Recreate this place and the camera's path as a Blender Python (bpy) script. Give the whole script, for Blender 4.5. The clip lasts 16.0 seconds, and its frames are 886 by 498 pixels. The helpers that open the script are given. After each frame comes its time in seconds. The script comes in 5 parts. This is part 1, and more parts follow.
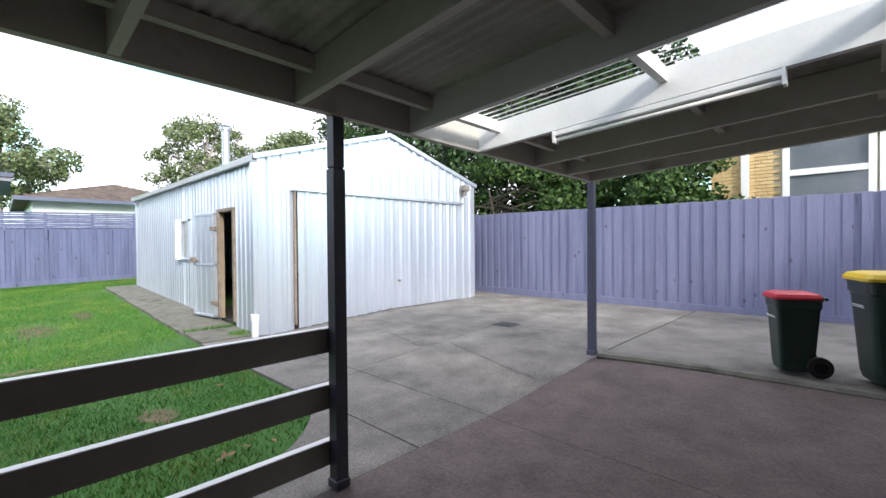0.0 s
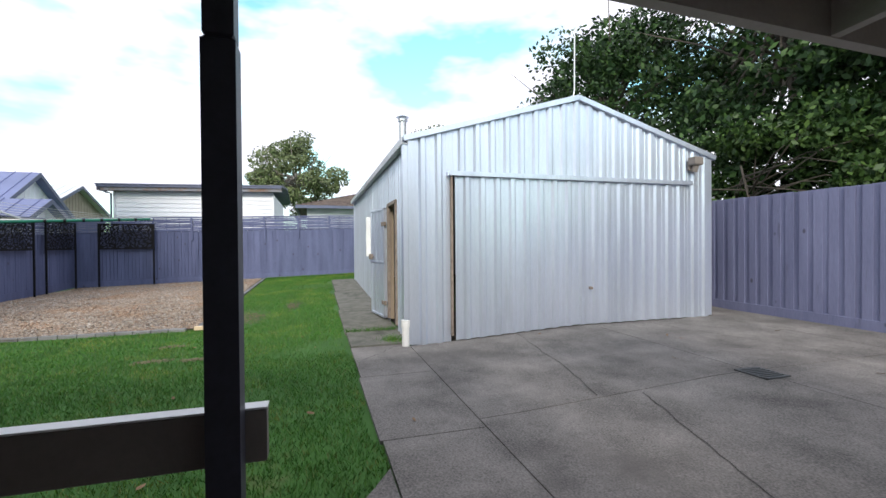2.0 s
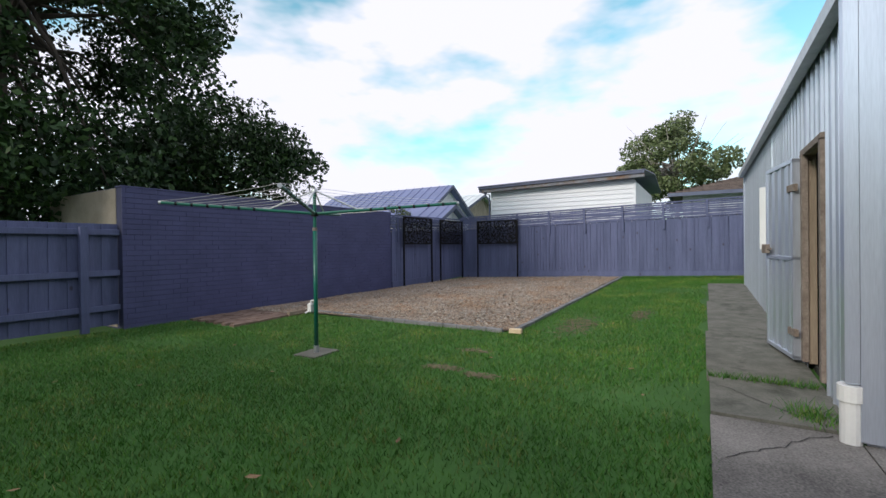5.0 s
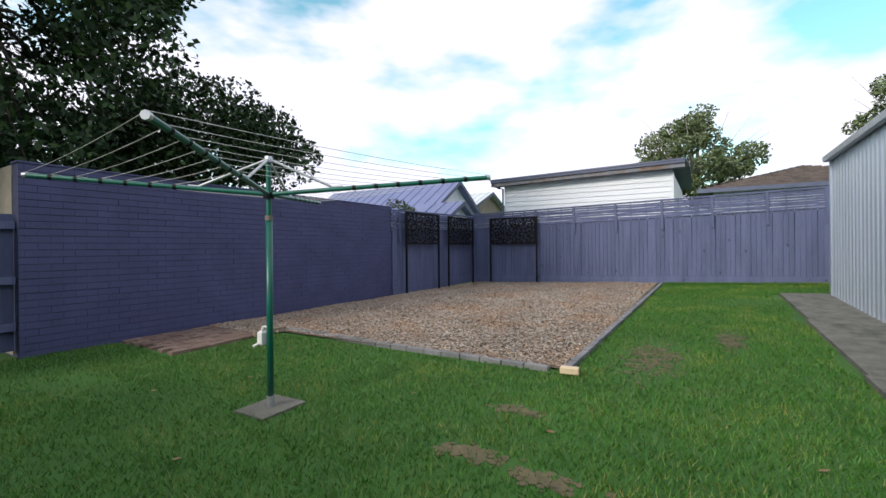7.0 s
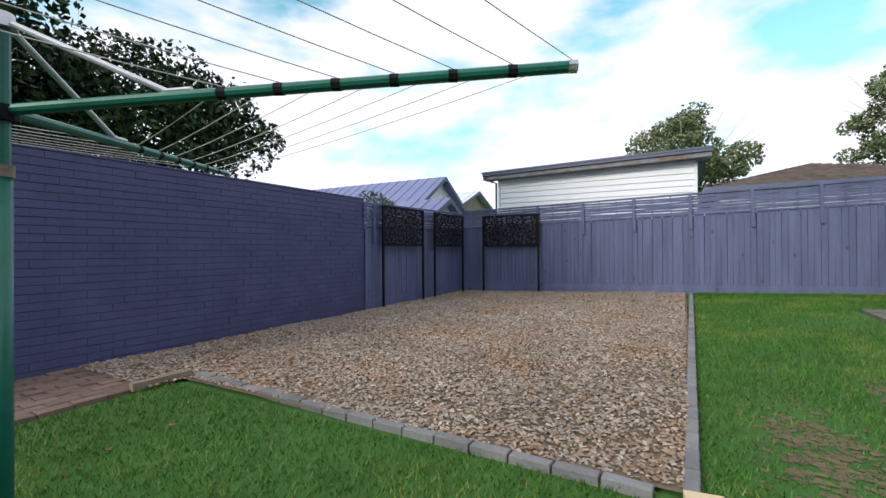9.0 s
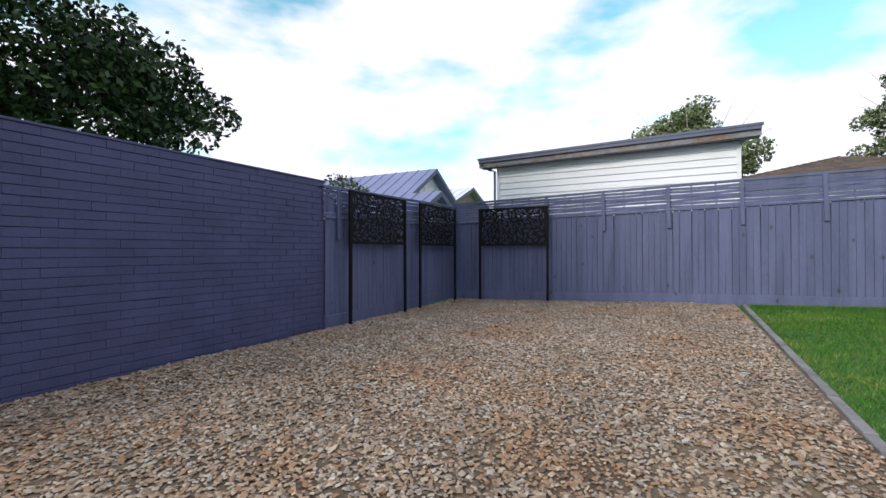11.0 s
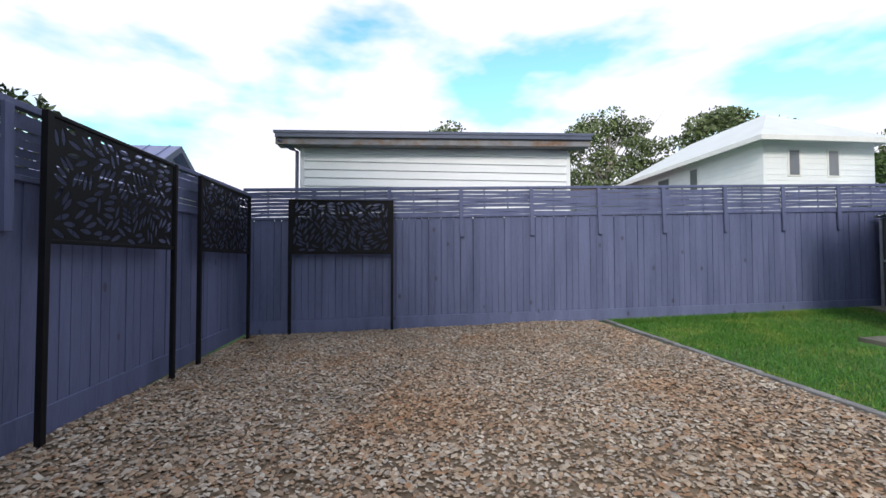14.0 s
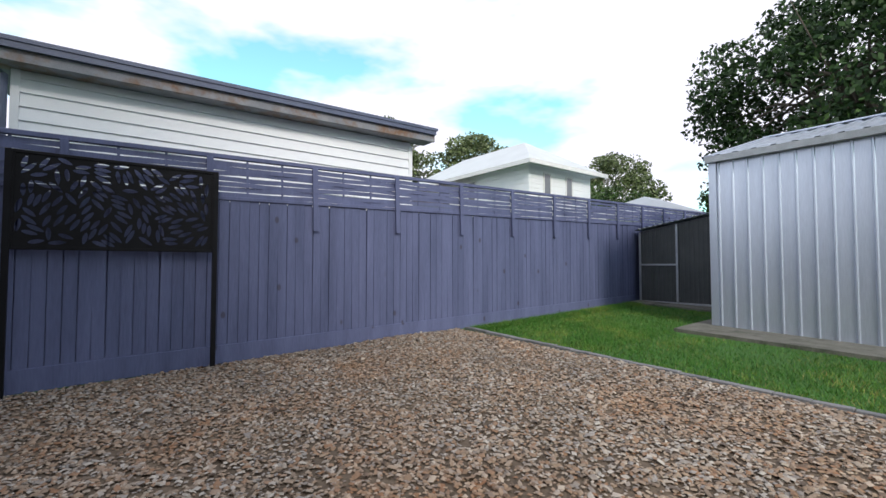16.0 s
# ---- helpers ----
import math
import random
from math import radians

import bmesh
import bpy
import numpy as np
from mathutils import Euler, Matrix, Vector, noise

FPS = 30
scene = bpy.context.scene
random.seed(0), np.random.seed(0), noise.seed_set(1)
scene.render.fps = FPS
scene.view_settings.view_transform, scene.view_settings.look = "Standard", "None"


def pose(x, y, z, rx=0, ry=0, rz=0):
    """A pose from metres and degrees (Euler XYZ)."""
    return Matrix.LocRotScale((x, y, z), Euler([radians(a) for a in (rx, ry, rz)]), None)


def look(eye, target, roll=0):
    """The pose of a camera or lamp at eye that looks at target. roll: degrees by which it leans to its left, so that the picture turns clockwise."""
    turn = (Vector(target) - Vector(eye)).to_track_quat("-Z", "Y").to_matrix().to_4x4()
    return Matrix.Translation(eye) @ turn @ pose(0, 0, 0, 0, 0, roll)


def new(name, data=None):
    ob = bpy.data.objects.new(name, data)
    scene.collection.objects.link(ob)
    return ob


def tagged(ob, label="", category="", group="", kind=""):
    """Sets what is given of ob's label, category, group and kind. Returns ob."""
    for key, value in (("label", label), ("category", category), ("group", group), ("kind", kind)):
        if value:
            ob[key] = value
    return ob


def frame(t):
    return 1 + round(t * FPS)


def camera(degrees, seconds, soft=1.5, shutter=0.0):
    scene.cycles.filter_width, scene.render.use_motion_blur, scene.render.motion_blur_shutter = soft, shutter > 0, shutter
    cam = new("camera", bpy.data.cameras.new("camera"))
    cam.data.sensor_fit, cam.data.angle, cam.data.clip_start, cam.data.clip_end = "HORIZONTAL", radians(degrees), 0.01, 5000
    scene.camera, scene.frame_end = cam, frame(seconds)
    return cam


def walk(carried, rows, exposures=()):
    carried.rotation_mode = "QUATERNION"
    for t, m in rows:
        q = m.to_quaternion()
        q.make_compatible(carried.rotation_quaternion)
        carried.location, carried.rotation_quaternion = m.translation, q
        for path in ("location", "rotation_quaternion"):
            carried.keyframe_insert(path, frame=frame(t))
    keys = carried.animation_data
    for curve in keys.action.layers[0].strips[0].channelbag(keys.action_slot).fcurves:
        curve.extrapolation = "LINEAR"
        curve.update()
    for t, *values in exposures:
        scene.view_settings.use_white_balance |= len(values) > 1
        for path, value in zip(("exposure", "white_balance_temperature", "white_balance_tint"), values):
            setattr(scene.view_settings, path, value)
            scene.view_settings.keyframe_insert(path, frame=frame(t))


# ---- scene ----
from mathutils import geometry

cam = camera(91.5, 16.0)
PATH = [
    (0, (1.405, 0.546, 1.473), (0.012, 1.98, 1.446), -0.5),
    (0.5, (1.247, 0.977, 1.479), (-0.301, 2.243, 1.448), -0.65),
    (1, (1.032, 1.423, 1.487), (-0.663, 2.485, 1.455), -0.75),
    (1.5, (0.738, 1.827, 1.473), (-1.085, 2.649, 1.439), -0.6),
    (2, (0.363, 2.176, 1.405), (-1.555, 2.743, 1.386), -0.45),
    (2.5, (-0.02, 2.426, 1.372), (-1.994, 2.745, 1.356), -0.45),
    (3, (-0.443, 2.676, 1.355), (-2.443, 2.675, 1.332), -0.75),
    (3.5, (-0.809, 2.785, 1.348), (-2.782, 2.458, 1.331), -0.9),
    (4, (-1.17, 2.871, 1.332), (-3.041, 2.164, 1.319), -0.9),
    (4.5, (-1.546, 2.779, 1.273), (-3.266, 1.76, 1.257), -0.8),
    (7, (-3.5, 1.459, 1.233), (-5.204, 0.413, 1.229), -0.5),
    (7.5, (-3.952, 1.157, 1.233), (-5.689, 0.166, 1.234), -0.4),
    (8, (-4.403, 0.854, 1.232), (-6.149, -0.122, 1.234), -0.4),
    (8.5, (-4.854, 0.552, 1.232), (-6.602, -0.421, 1.234), -0.4),
    (9, (-5.306, 0.249, 1.231), (-7.053, -0.723, 1.239), -0.35),
    (11.5, (-7.648, -1.057, 1.19), (-9.427, -1.972, 1.206), 0),
    (12, (-8.028, -1.515, 1.165), (-9.884, -2.259, 1.192), -0.0),
    (12.5, (-8.405, -1.931, 1.189), (-10.327, -2.484, 1.219), -0.0),
    (13, (-8.793, -2.275, 1.186), (-10.764, -2.617, 1.23), 0.1),
    (13.5, (-9.2, -2.642, 1.197), (-11.199, -2.703, 1.25), -0.1),
    (14, (-9.592, -2.962, 1.218), (-11.582, -2.767, 1.277), -0.1),
    (14.5, (-9.981, -3.175, 1.23), (-11.933, -2.74, 1.292), -0.2),
    (15, (-10.383, -3.447, 1.227), (-12.256, -2.747, 1.291), -0.2),
    (15.5, (-10.834, -3.697, 1.254), (-12.588, -2.736, 1.316), 0.0),
    (16, (-11.392, -3.947, 1.204), (-12.982, -2.736, 1.28), -0.0),
]
walk(cam, [(t, look(eye, target, roll)) for t, eye, target, roll in PATH],
     [(0.0, 1.1), (1.0, 0.85), (1.5, 0.55), (2.0, 0.35), (3.0, -0.05), (4.0, -0.15), (4.7, -0.15), (7.0, 0.0), (16.0, 0.05)])

# ---- world, sun and exposure ----
scene.view_settings.exposure = 0.0
world = bpy.data.worlds.new("world")
scene.world = world
world.use_nodes = True
wn, wl = world.node_tree.nodes, world.node_tree.links
bg = wn["Background"]
sky = wn.new("ShaderNodeTexSky")
sky.sky_type, sky.sun_disc = "NISHITA", False
sky.sun_elevation, sky.sun_rotation = radians(27), radians(110)
coord = wn.new("ShaderNodeTexCoord")
squash = wn.new("ShaderNodeMapping")
squash.inputs["Scale"].default_value = (1.0, 1.0, 2.6)
squash.inputs["Location"].default_value = (0.31, 0.12, 0.0)
clouds = wn.new("ShaderNodeTexNoise")
clouds.inputs["Scale"].default_value, clouds.inputs["Detail"].default_value = 2.3, 5
clouds.inputs["Roughness"].default_value = 0.52
cramp = wn.new("ShaderNodeValToRGB")
cramp.color_ramp.elements[0].position, cramp.color_ramp.elements[1].position = 0.37, 0.485
cmix = wn.new("ShaderNodeMix")
cmix.data_type = "RGBA"
cmix.inputs["B"].default_value = (10.7, 10.7, 12.1, 1)
wl.new(coord.outputs["Generated"], squash.inputs["Vector"])
wl.new(squash.outputs["Vector"], clouds.inputs["Vector"])
wl.new(clouds.outputs["Fac"], cramp.inputs["Fac"])
wl.new(cramp.outputs["Color"], cmix.inputs["Factor"])
tint = wn.new("ShaderNodeMix")
tint.data_type, tint.blend_type = "RGBA", "MULTIPLY"
tint.inputs["Factor"].default_value = 1.0
tint.inputs["B"].default_value = (2.3, 3.3, 2.7, 1)
wl.new(sky.outputs["Color"], tint.inputs["A"])
wl.new(tint.outputs["Result"], cmix.inputs["A"])
wl.new(cmix.outputs["Result"], bg.inputs["Color"])
bg.inputs["Strength"].default_value = 0.1
sun_data = bpy.data.lights.new("sun", "SUN")
sun_data.energy, sun_data.angle, sun_data.color = 2.3, radians(12), (1.0, 0.92, 0.84)
sun = new("sun", sun_data)
sun.matrix_world = look((9, -3.2, 4.9), (0, 0, 0))


# ---- materials ----
def material(name, dark, light, size=3.0, rough=0.8, metal=0.0, bump=0.3, fine=60.0, per_object=0.0, per_island=0.0,
             stretch=(1, 1, 1), stain=None, stain_size=0.7, stain_from=0.55, spec=0.5, grain=0.45):
    """Two-scale noise between two colours, with stains, fine relief and a shift of tone from piece to piece."""
    m = bpy.data.materials.new(name)
    m.use_nodes = True
    n, l = m.node_tree.nodes, m.node_tree.links
    b = n["Principled BSDF"]
    tc = n.new("ShaderNodeTexCoord")
    mp = n.new("ShaderNodeMapping")
    mp.inputs["Scale"].default_value = stretch
    geo = n.new("ShaderNodeNewGeometry")
    l.new(geo.outputs["Position"], mp.inputs["Vector"])
    big = n.new("ShaderNodeTexNoise")
    big.inputs["Scale"].default_value, big.inputs["Detail"].default_value, big.inputs["Roughness"].default_value = size, 6, 0.6
    small = n.new("ShaderNodeTexNoise")
    small.inputs["Scale"].default_value, small.inputs["Detail"].default_value = fine, 4
    l.new(mp.outputs["Vector"], big.inputs["Vector"])
    l.new(mp.outputs["Vector"], small.inputs["Vector"])
    add = n.new("ShaderNodeMath")
    add.operation = "MULTIPLY_ADD"
    add.inputs[1].default_value = grain
    l.new(small.outputs["Fac"], add.inputs[0])
    half = n.new("ShaderNodeMath")
    half.operation = "MULTIPLY_ADD"
    half.inputs[1].default_value, half.inputs[2].default_value = 0.95, 0.025 - grain / 2
    l.new(big.outputs["Fac"], half.inputs[0])
    l.new(half.outputs[0], add.inputs[2])
    fac = add.outputs[0]
    for amount, node, out in ((per_object, "ShaderNodeObjectInfo", "Random"), (per_island, "ShaderNodeNewGeometry", "Random Per Island")):
        if amount:
            rnd = n.new(node)
            mul = n.new("ShaderNodeMath")
            mul.operation = "MULTIPLY_ADD"
            mul.inputs[1].default_value, mul.inputs[2].default_value = amount, -amount / 2
            l.new(rnd.outputs[out], mul.inputs[0])
            plus = n.new("ShaderNodeMath")
            l.new(mul.outputs[0], plus.inputs[0])
            l.new(fac, plus.inputs[1])
            fac = plus.outputs[0]
    ramp = n.new("ShaderNodeValToRGB")
    ramp.color_ramp.elements[0].position, ramp.color_ramp.elements[1].position = 0.2, 0.8
    ramp.color_ramp.elements[0].color, ramp.color_ramp.elements[1].color = (*dark, 1), (*light, 1)
    l.new(fac, ramp.inputs["Fac"])
    col = ramp.outputs["Color"]
    if stain:
        sn = n.new("ShaderNodeTexNoise")
        sn.inputs["Scale"].default_value, sn.inputs["Detail"].default_value = stain_size, 8
        sn.inputs["Roughness"].default_value = 0.65
        l.new(mp.outputs["Vector"], sn.inputs["Vector"])
        sr = n.new("ShaderNodeMapRange")
        sr.inputs["From Min"].default_value, sr.inputs["From Max"].default_value = stain_from, stain_from + 0.18
        l.new(sn.outputs["Fac"], sr.inputs["Value"])
        mx = n.new("ShaderNodeMix")
        mx.data_type = "RGBA"
        mx.inputs["B"].default_value = (*stain, 1)
        l.new(sr.outputs["Result"], mx.inputs["Factor"])
        l.new(col, mx.inputs["A"])
        col = mx.outputs["Result"]
    l.new(col, b.inputs["Base Color"])
    b.inputs["Roughness"].default_value, b.inputs["Metallic"].default_value = rough, metal
    b.inputs["Specular IOR Level"].default_value = spec
    if bump:
        bp = n.new("ShaderNodeBump")
        bp.inputs["Strength"].default_value, bp.inputs["Distance"].default_value = bump, 0.01
        l.new(add.outputs[0], bp.inputs["Height"])
        l.new(bp.outputs["Normal"], b.inputs["Normal"])
    return m


def ramp_islands(m, colours):
    """Gives a material's loose pieces several distinct colours."""
    n, l = m.node_tree.nodes, m.node_tree.links
    geo = n.new("ShaderNodeNewGeometry")
    r = n.new("ShaderNodeValToRGB")
    e = r.color_ramp.elements
    while len(e) < len(colours):
        e.new(0.5)
    for i, c in enumerate(colours):
        e[i].position, e[i].color = i / (len(colours) - 1), (*c, 1)
    l.new(geo.outputs["Random Per Island"], r.inputs["Fac"])
    mx = n.new("ShaderNodeMix")
    mx.data_type, mx.blend_type = "RGBA", "MULTIPLY"
    mx.inputs["Factor"].default_value = 1.0
    old = m.node_tree.nodes["Principled BSDF"].inputs["Base Color"].links[0].from_socket
    l.new(old, mx.inputs["A"])
    l.new(r.outputs["Color"], mx.inputs["B"])
    l.new(mx.outputs["Result"], n["Principled BSDF"].inputs["Base Color"])
    return m


M_SOIL = material("soil_and_grass", (0.022, 0.075, 0.01), (0.05, 0.15, 0.018), 0.9, 0.95, bump=0.6, fine=45, stain=(0.15, 0.12, 0.06), stain_size=0.9, stain_from=0.61)
M_BLADE = ramp_islands(material("grass_blade", (0.62, 0.62, 0.62), (1.0, 1.0, 1.0), 0.7, 0.6, bump=0, fine=8, stain=(2.2, 1.15, 1.7), stain_size=1.2, stain_from=0.5),
                       ((0.023, 0.115, 0.007), (0.037, 0.165, 0.010), (0.057, 0.215, 0.013), (0.085, 0.245, 0.02), (0.165, 0.21, 0.05)))
M_CONC = material("concrete", (0.05, 0.046, 0.042), (0.275, 0.255, 0.232), 1.6, 0.92, bump=0.8, fine=75, per_object=0.06, stain=(0.105, 0.096, 0.087), stain_size=0.9, stain_from=0.53, grain=0.85)
M_CONC_OLD = material("mossy_concrete", (0.07, 0.075, 0.055), (0.2, 0.19, 0.165), 5, 0.95, bump=0.5, fine=70, stain=(0.045, 0.05, 0.035), stain_size=3, stain_from=0.52)
M_FLOOR = material("red_brown_concrete", (0.058, 0.042, 0.04), (0.15, 0.113, 0.108), 3.0, 0.78, bump=0.4, fine=45, per_object=0.05, stain=(0.055, 0.046, 0.046), stain_size=1.4, stain_from=0.56, grain=0.9)
M_PALING = material("painted_paling", (0.068, 0.083, 0.165), (0.135, 0.155, 0.285), 5, 0.7, bump=0.5, fine=70, per_object=0.13, stretch=(1, 1, 0.12), stain=(0.06, 0.06, 0.09), stain_size=9, stain_from=0.66)
M_PALING_R = material("faded_painted_paling", (0.115, 0.123, 0.215), (0.195, 0.205, 0.325), 5, 0.7, bump=0.5, fine=70, per_object=0.14, stretch=(1, 1, 0.12), stain=(0.07, 0.065, 0.1), stain_size=9, stain_from=0.62)
M_BRICK = material("painted_brick", (0.046, 0.051, 0.122), (0.08, 0.087, 0.198), 2.0, 0.62, bump=0.45, fine=55, per_object=0.07, per_island=0.07)
M_MORTAR = material("painted_mortar", (0.03, 0.034, 0.072), (0.052, 0.058, 0.12), 6, 0.8, bump=0.4)
M_BEIGE = material("cream_brick_return", (0.22, 0.19, 0.15), (0.36, 0.32, 0.26), 3, 0.85)
M_ZINC = material("zinc_coated_steel", (0.49, 0.545, 0.64), (0.74, 0.80, 0.92), 3.0, 0.33, metal=0.7, bump=0.05, fine=140, stretch=(1, 1, 0.07), stain=(0.46, 0.5, 0.55), stain_size=2.4, stain_from=0.58)
M_RUST = material("rusty_edge", (0.11, 0.08, 0.06), (0.30, 0.25, 0.215), 14, 0.85, bump=0.4)
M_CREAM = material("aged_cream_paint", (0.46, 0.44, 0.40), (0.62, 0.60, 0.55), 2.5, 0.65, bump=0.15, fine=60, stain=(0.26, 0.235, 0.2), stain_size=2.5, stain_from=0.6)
M_RAIL = material("taupe_paint", (0.15, 0.13, 0.115), (0.215, 0.19, 0.17), 3, 0.6, bump=0.15)
M_POST = material("navy_post_paint", (0.022, 0.023, 0.034), (0.05, 0.052, 0.075), 4, 0.5, bump=0.15)
M_POST2 = material("blue_grey_post_paint", (0.075, 0.078, 0.125), (0.12, 0.125, 0.19), 4, 0.55, bump=0.15)
M_SHEETROOF = material("weathered_sheet_roof", (0.32, 0.31, 0.29), (0.55, 0.53, 0.5), 1.2, 0.75, bump=0.1, stain=(0.13, 0.14, 0.09), stain_size=1.1, stain_from=0.53)
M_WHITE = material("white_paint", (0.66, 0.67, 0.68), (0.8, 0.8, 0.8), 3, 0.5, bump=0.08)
M_WBOARD = material("white_weatherboard", (0.75, 0.78, 0.83), (0.85, 0.87, 0.90), 1.5, 0.6, bump=0.1)
M_PEEL = material("peeling_fascia", (0.16, 0.17, 0.2), (0.3, 0.3, 0.32), 3, 0.8, bump=0.6, stain=(0.19, 0.11, 0.07), stain_size=3.2, stain_from=0.47)
M_NAVYROOF = material("dark_blue_metal_roof", (0.065, 0.08, 0.135), (0.115, 0.135, 0.215), 2, 0.5, bump=0.05)
M_BLUEROOF = material("blue_metal_roof", (0.11, 0.135, 0.26), (0.16, 0.19, 0.36), 1.2, 0.45, bump=0.05)
M_PALEROOF = material("pale_metal_roof", (0.5, 0.54, 0.56), (0.62, 0.66, 0.68), 1, 0.5, bump=0.05)
M_TILE = material("brown_roof_tile", (0.06, 0.045, 0.038), (0.14, 0.105, 0.088), 2.5, 0.9, bump=0.3, per_object=0.3, per_island=0.4)
M_YBRICK = material("cream_yellow_brick", (0.46, 0.31, 0.14), (0.62, 0.45, 0.23), 3, 0.85, bump=0.3, per_object=0.3, per_island=0.4)
M_YMORTAR = material("pale_mortar", (0.42, 0.36, 0.26), (0.5, 0.44, 0.34), 8, 0.9)
M_GREEN = material("green_enamel", (0.004, 0.09, 0.062), (0.01, 0.15, 0.105), 6, 0.35, bump=0.05)
M_STEEL = material("galvanised_steel", (0.4, 0.42, 0.44), (0.6, 0.62, 0.64), 9, 0.4, metal=0.7, bump=0.1)
M_LINE = material("line_cord", (0.5, 0.5, 0.48), (0.7, 0.7, 0.68), 9, 0.6, bump=0)
M_BLACK = material("black_powder_coat", (0.005, 0.005, 0.006), (0.012, 0.012, 0.014), 5, 0.6, bump=0.05, spec=0.15)
M_DARK = material("dark_interior", (0.02, 0.02, 0.02), (0.05, 0.045, 0.04), 3, 0.9)
M_TIMBER = material("bare_timber", (0.16, 0.12, 0.085), (0.34, 0.27, 0.2), 3, 0.8, bump=0.4, stretch=(1, 1, 0.15))
M_PINE = material("new_pine", (0.6, 0.45, 0.27), (0.75, 0.6, 0.4), 8, 0.7, stretch=(0.3, 1, 1))
M_PEBBLE = ramp_islands(material("river_pebble", (0.46, 0.46, 0.46), (0.80, 0.79, 0.78), 1.1, 0.7, bump=0.1, fine=120, stain=(0.64, 0.51, 0.40), stain_size=0.9, stain_from=0.50),
                        ((0.17, 0.135, 0.105), (0.38, 0.285, 0.2), (0.50, 0.385, 0.27), (0.40, 0.225, 0.12), (0.60, 0.52, 0.41), (0.36, 0.33, 0.30), (0.76, 0.70, 0.60), (0.45, 0.325, 0.21)))
M_GRAVEL = material("gravel_bed", (0.07, 0.052, 0.036), (0.2, 0.15, 0.1), 1.2, 0.95, bump=0.9, fine=35)
M_EDGE = material("grey_edging", (0.12, 0.125, 0.13), (0.24, 0.24, 0.245), 5, 0.85, per_object=0.3)
M_PAVER = material("red_brown_paver", (0.12, 0.078, 0.06), (0.23, 0.16, 0.125), 5, 0.9, bump=0.5, per_object=0.4)
M_LEAF_DARK = ramp_islands(material("dark_leaf", (0.7, 0.7, 0.7), (1, 1, 1), 0.8, 0.5, bump=0, spec=0.25), ((0.010, 0.028, 0.009), (0.020, 0.052, 0.015), (0.036, 0.08, 0.022), (0.06, 0.12, 0.03)))
M_LEAF_MID = ramp_islands(material("green_leaf", (0.7, 0.7, 0.7), (1, 1, 1), 0.8, 0.5, bump=0, spec=0.25), ((0.018, 0.045, 0.012), (0.035, 0.075, 0.018), (0.055, 0.11, 0.025), (0.085, 0.15, 0.035)))
M_LEAF_GUM = ramp_islands(material("gum_leaf", (0.75, 0.75, 0.75), (1, 1, 1), 0.4, 0.55, bump=0), ((0.058, 0.082, 0.036), (0.095, 0.135, 0.046), (0.14, 0.185, 0.07), (0.215, 0.255, 0.125)))
M_BARK = material("bark", (0.05, 0.042, 0.034), (0.15, 0.125, 0.1), 4, 0.95, bump=0.8, stretch=(1, 1, 0.25))
M_GUMBARK = material("pale_gum_bark", (0.3, 0.27, 0.24), (0.52, 0.48, 0.44), 3, 0.8, bump=0.3, stretch=(1, 1, 0.3))
M_BIN = material("bin_green_plastic", (0.006, 0.02, 0.016), (0.012, 0.033, 0.026), 4, 0.42, bump=0.04)
M_RED = material("red_plastic", (0.42, 0.01, 0.03), (0.55, 0.02, 0.045), 4, 0.4, bump=0.03)
M_YELLOW = material("yellow_plastic", (0.62, 0.42, 0.01), (0.75, 0.52, 0.02), 4, 0.4, bump=0.03)
M_RUBBER = material("black_rubber", (0.008, 0.008, 0.008), (0.016, 0.016, 0.016), 8, 0.7)
M_SHEDGREY = material("dark_grey_sheet", (0.045, 0.05, 0.05), (0.08, 0.085, 0.085), 2, 0.5, bump=0.05, per_object=0.1)
M_WINDOW = material("dark_window_glass", (0.10, 0.115, 0.135), (0.17, 0.185, 0.21), 1, 0.08, bump=0, spec=0.8)
M_PVC = material("white_pvc", (0.7, 0.7, 0.68), (0.8, 0.8, 0.78), 6, 0.4, bump=0.03)
M_EARTH = material("bare_sandy_earth", (0.075, 0.065, 0.034), (0.19, 0.155, 0.08), 6, 0.95, bump=0.7, fine=40)
M_LEAFBROWN = material("fallen_leaf", (0.16, 0.085, 0.04), (0.3, 0.19, 0.1), 20, 0.8, bump=0, per_object=0.5)


def knots(m):
    """Scatters small dark timber knots over a painted board material."""
    n, l = m.node_tree.nodes, m.node_tree.links
    b = n["Principled BSDF"]
    old = b.inputs["Base Color"].links[0].from_socket
    geo = n.new("ShaderNodeNewGeometry")
    mp = n.new("ShaderNodeMapping")
    mp.inputs["Scale"].default_value = (1.0, 1.0, 0.6)
    vo = n.new("ShaderNodeTexVoronoi")
    vo.inputs["Scale"].default_value = 3.4
    rg = n.new("ShaderNodeMapRange")
    rg.inputs["From Min"].default_value, rg.inputs["From Max"].default_value = 0.06, 0.10
    rg.inputs["To Min"].default_value, rg.inputs["To Max"].default_value = 0.75, 0.0
    mx = n.new("ShaderNodeMix")
    mx.data_type = "RGBA"
    mx.inputs["B"].default_value = (0.045, 0.04, 0.06, 1)
    l.new(geo.outputs["Position"], mp.inputs["Vector"])
    l.new(mp.outputs["Vector"], vo.inputs["Vector"])
    l.new(vo.outputs["Distance"], rg.inputs["Value"])
    l.new(rg.outputs["Result"], mx.inputs["Factor"])
    l.new(old, mx.inputs["A"])
    l.new(mx.outputs["Result"], b.inputs["Base Color"])


knots(M_PALING)
knots(M_PALING_R)


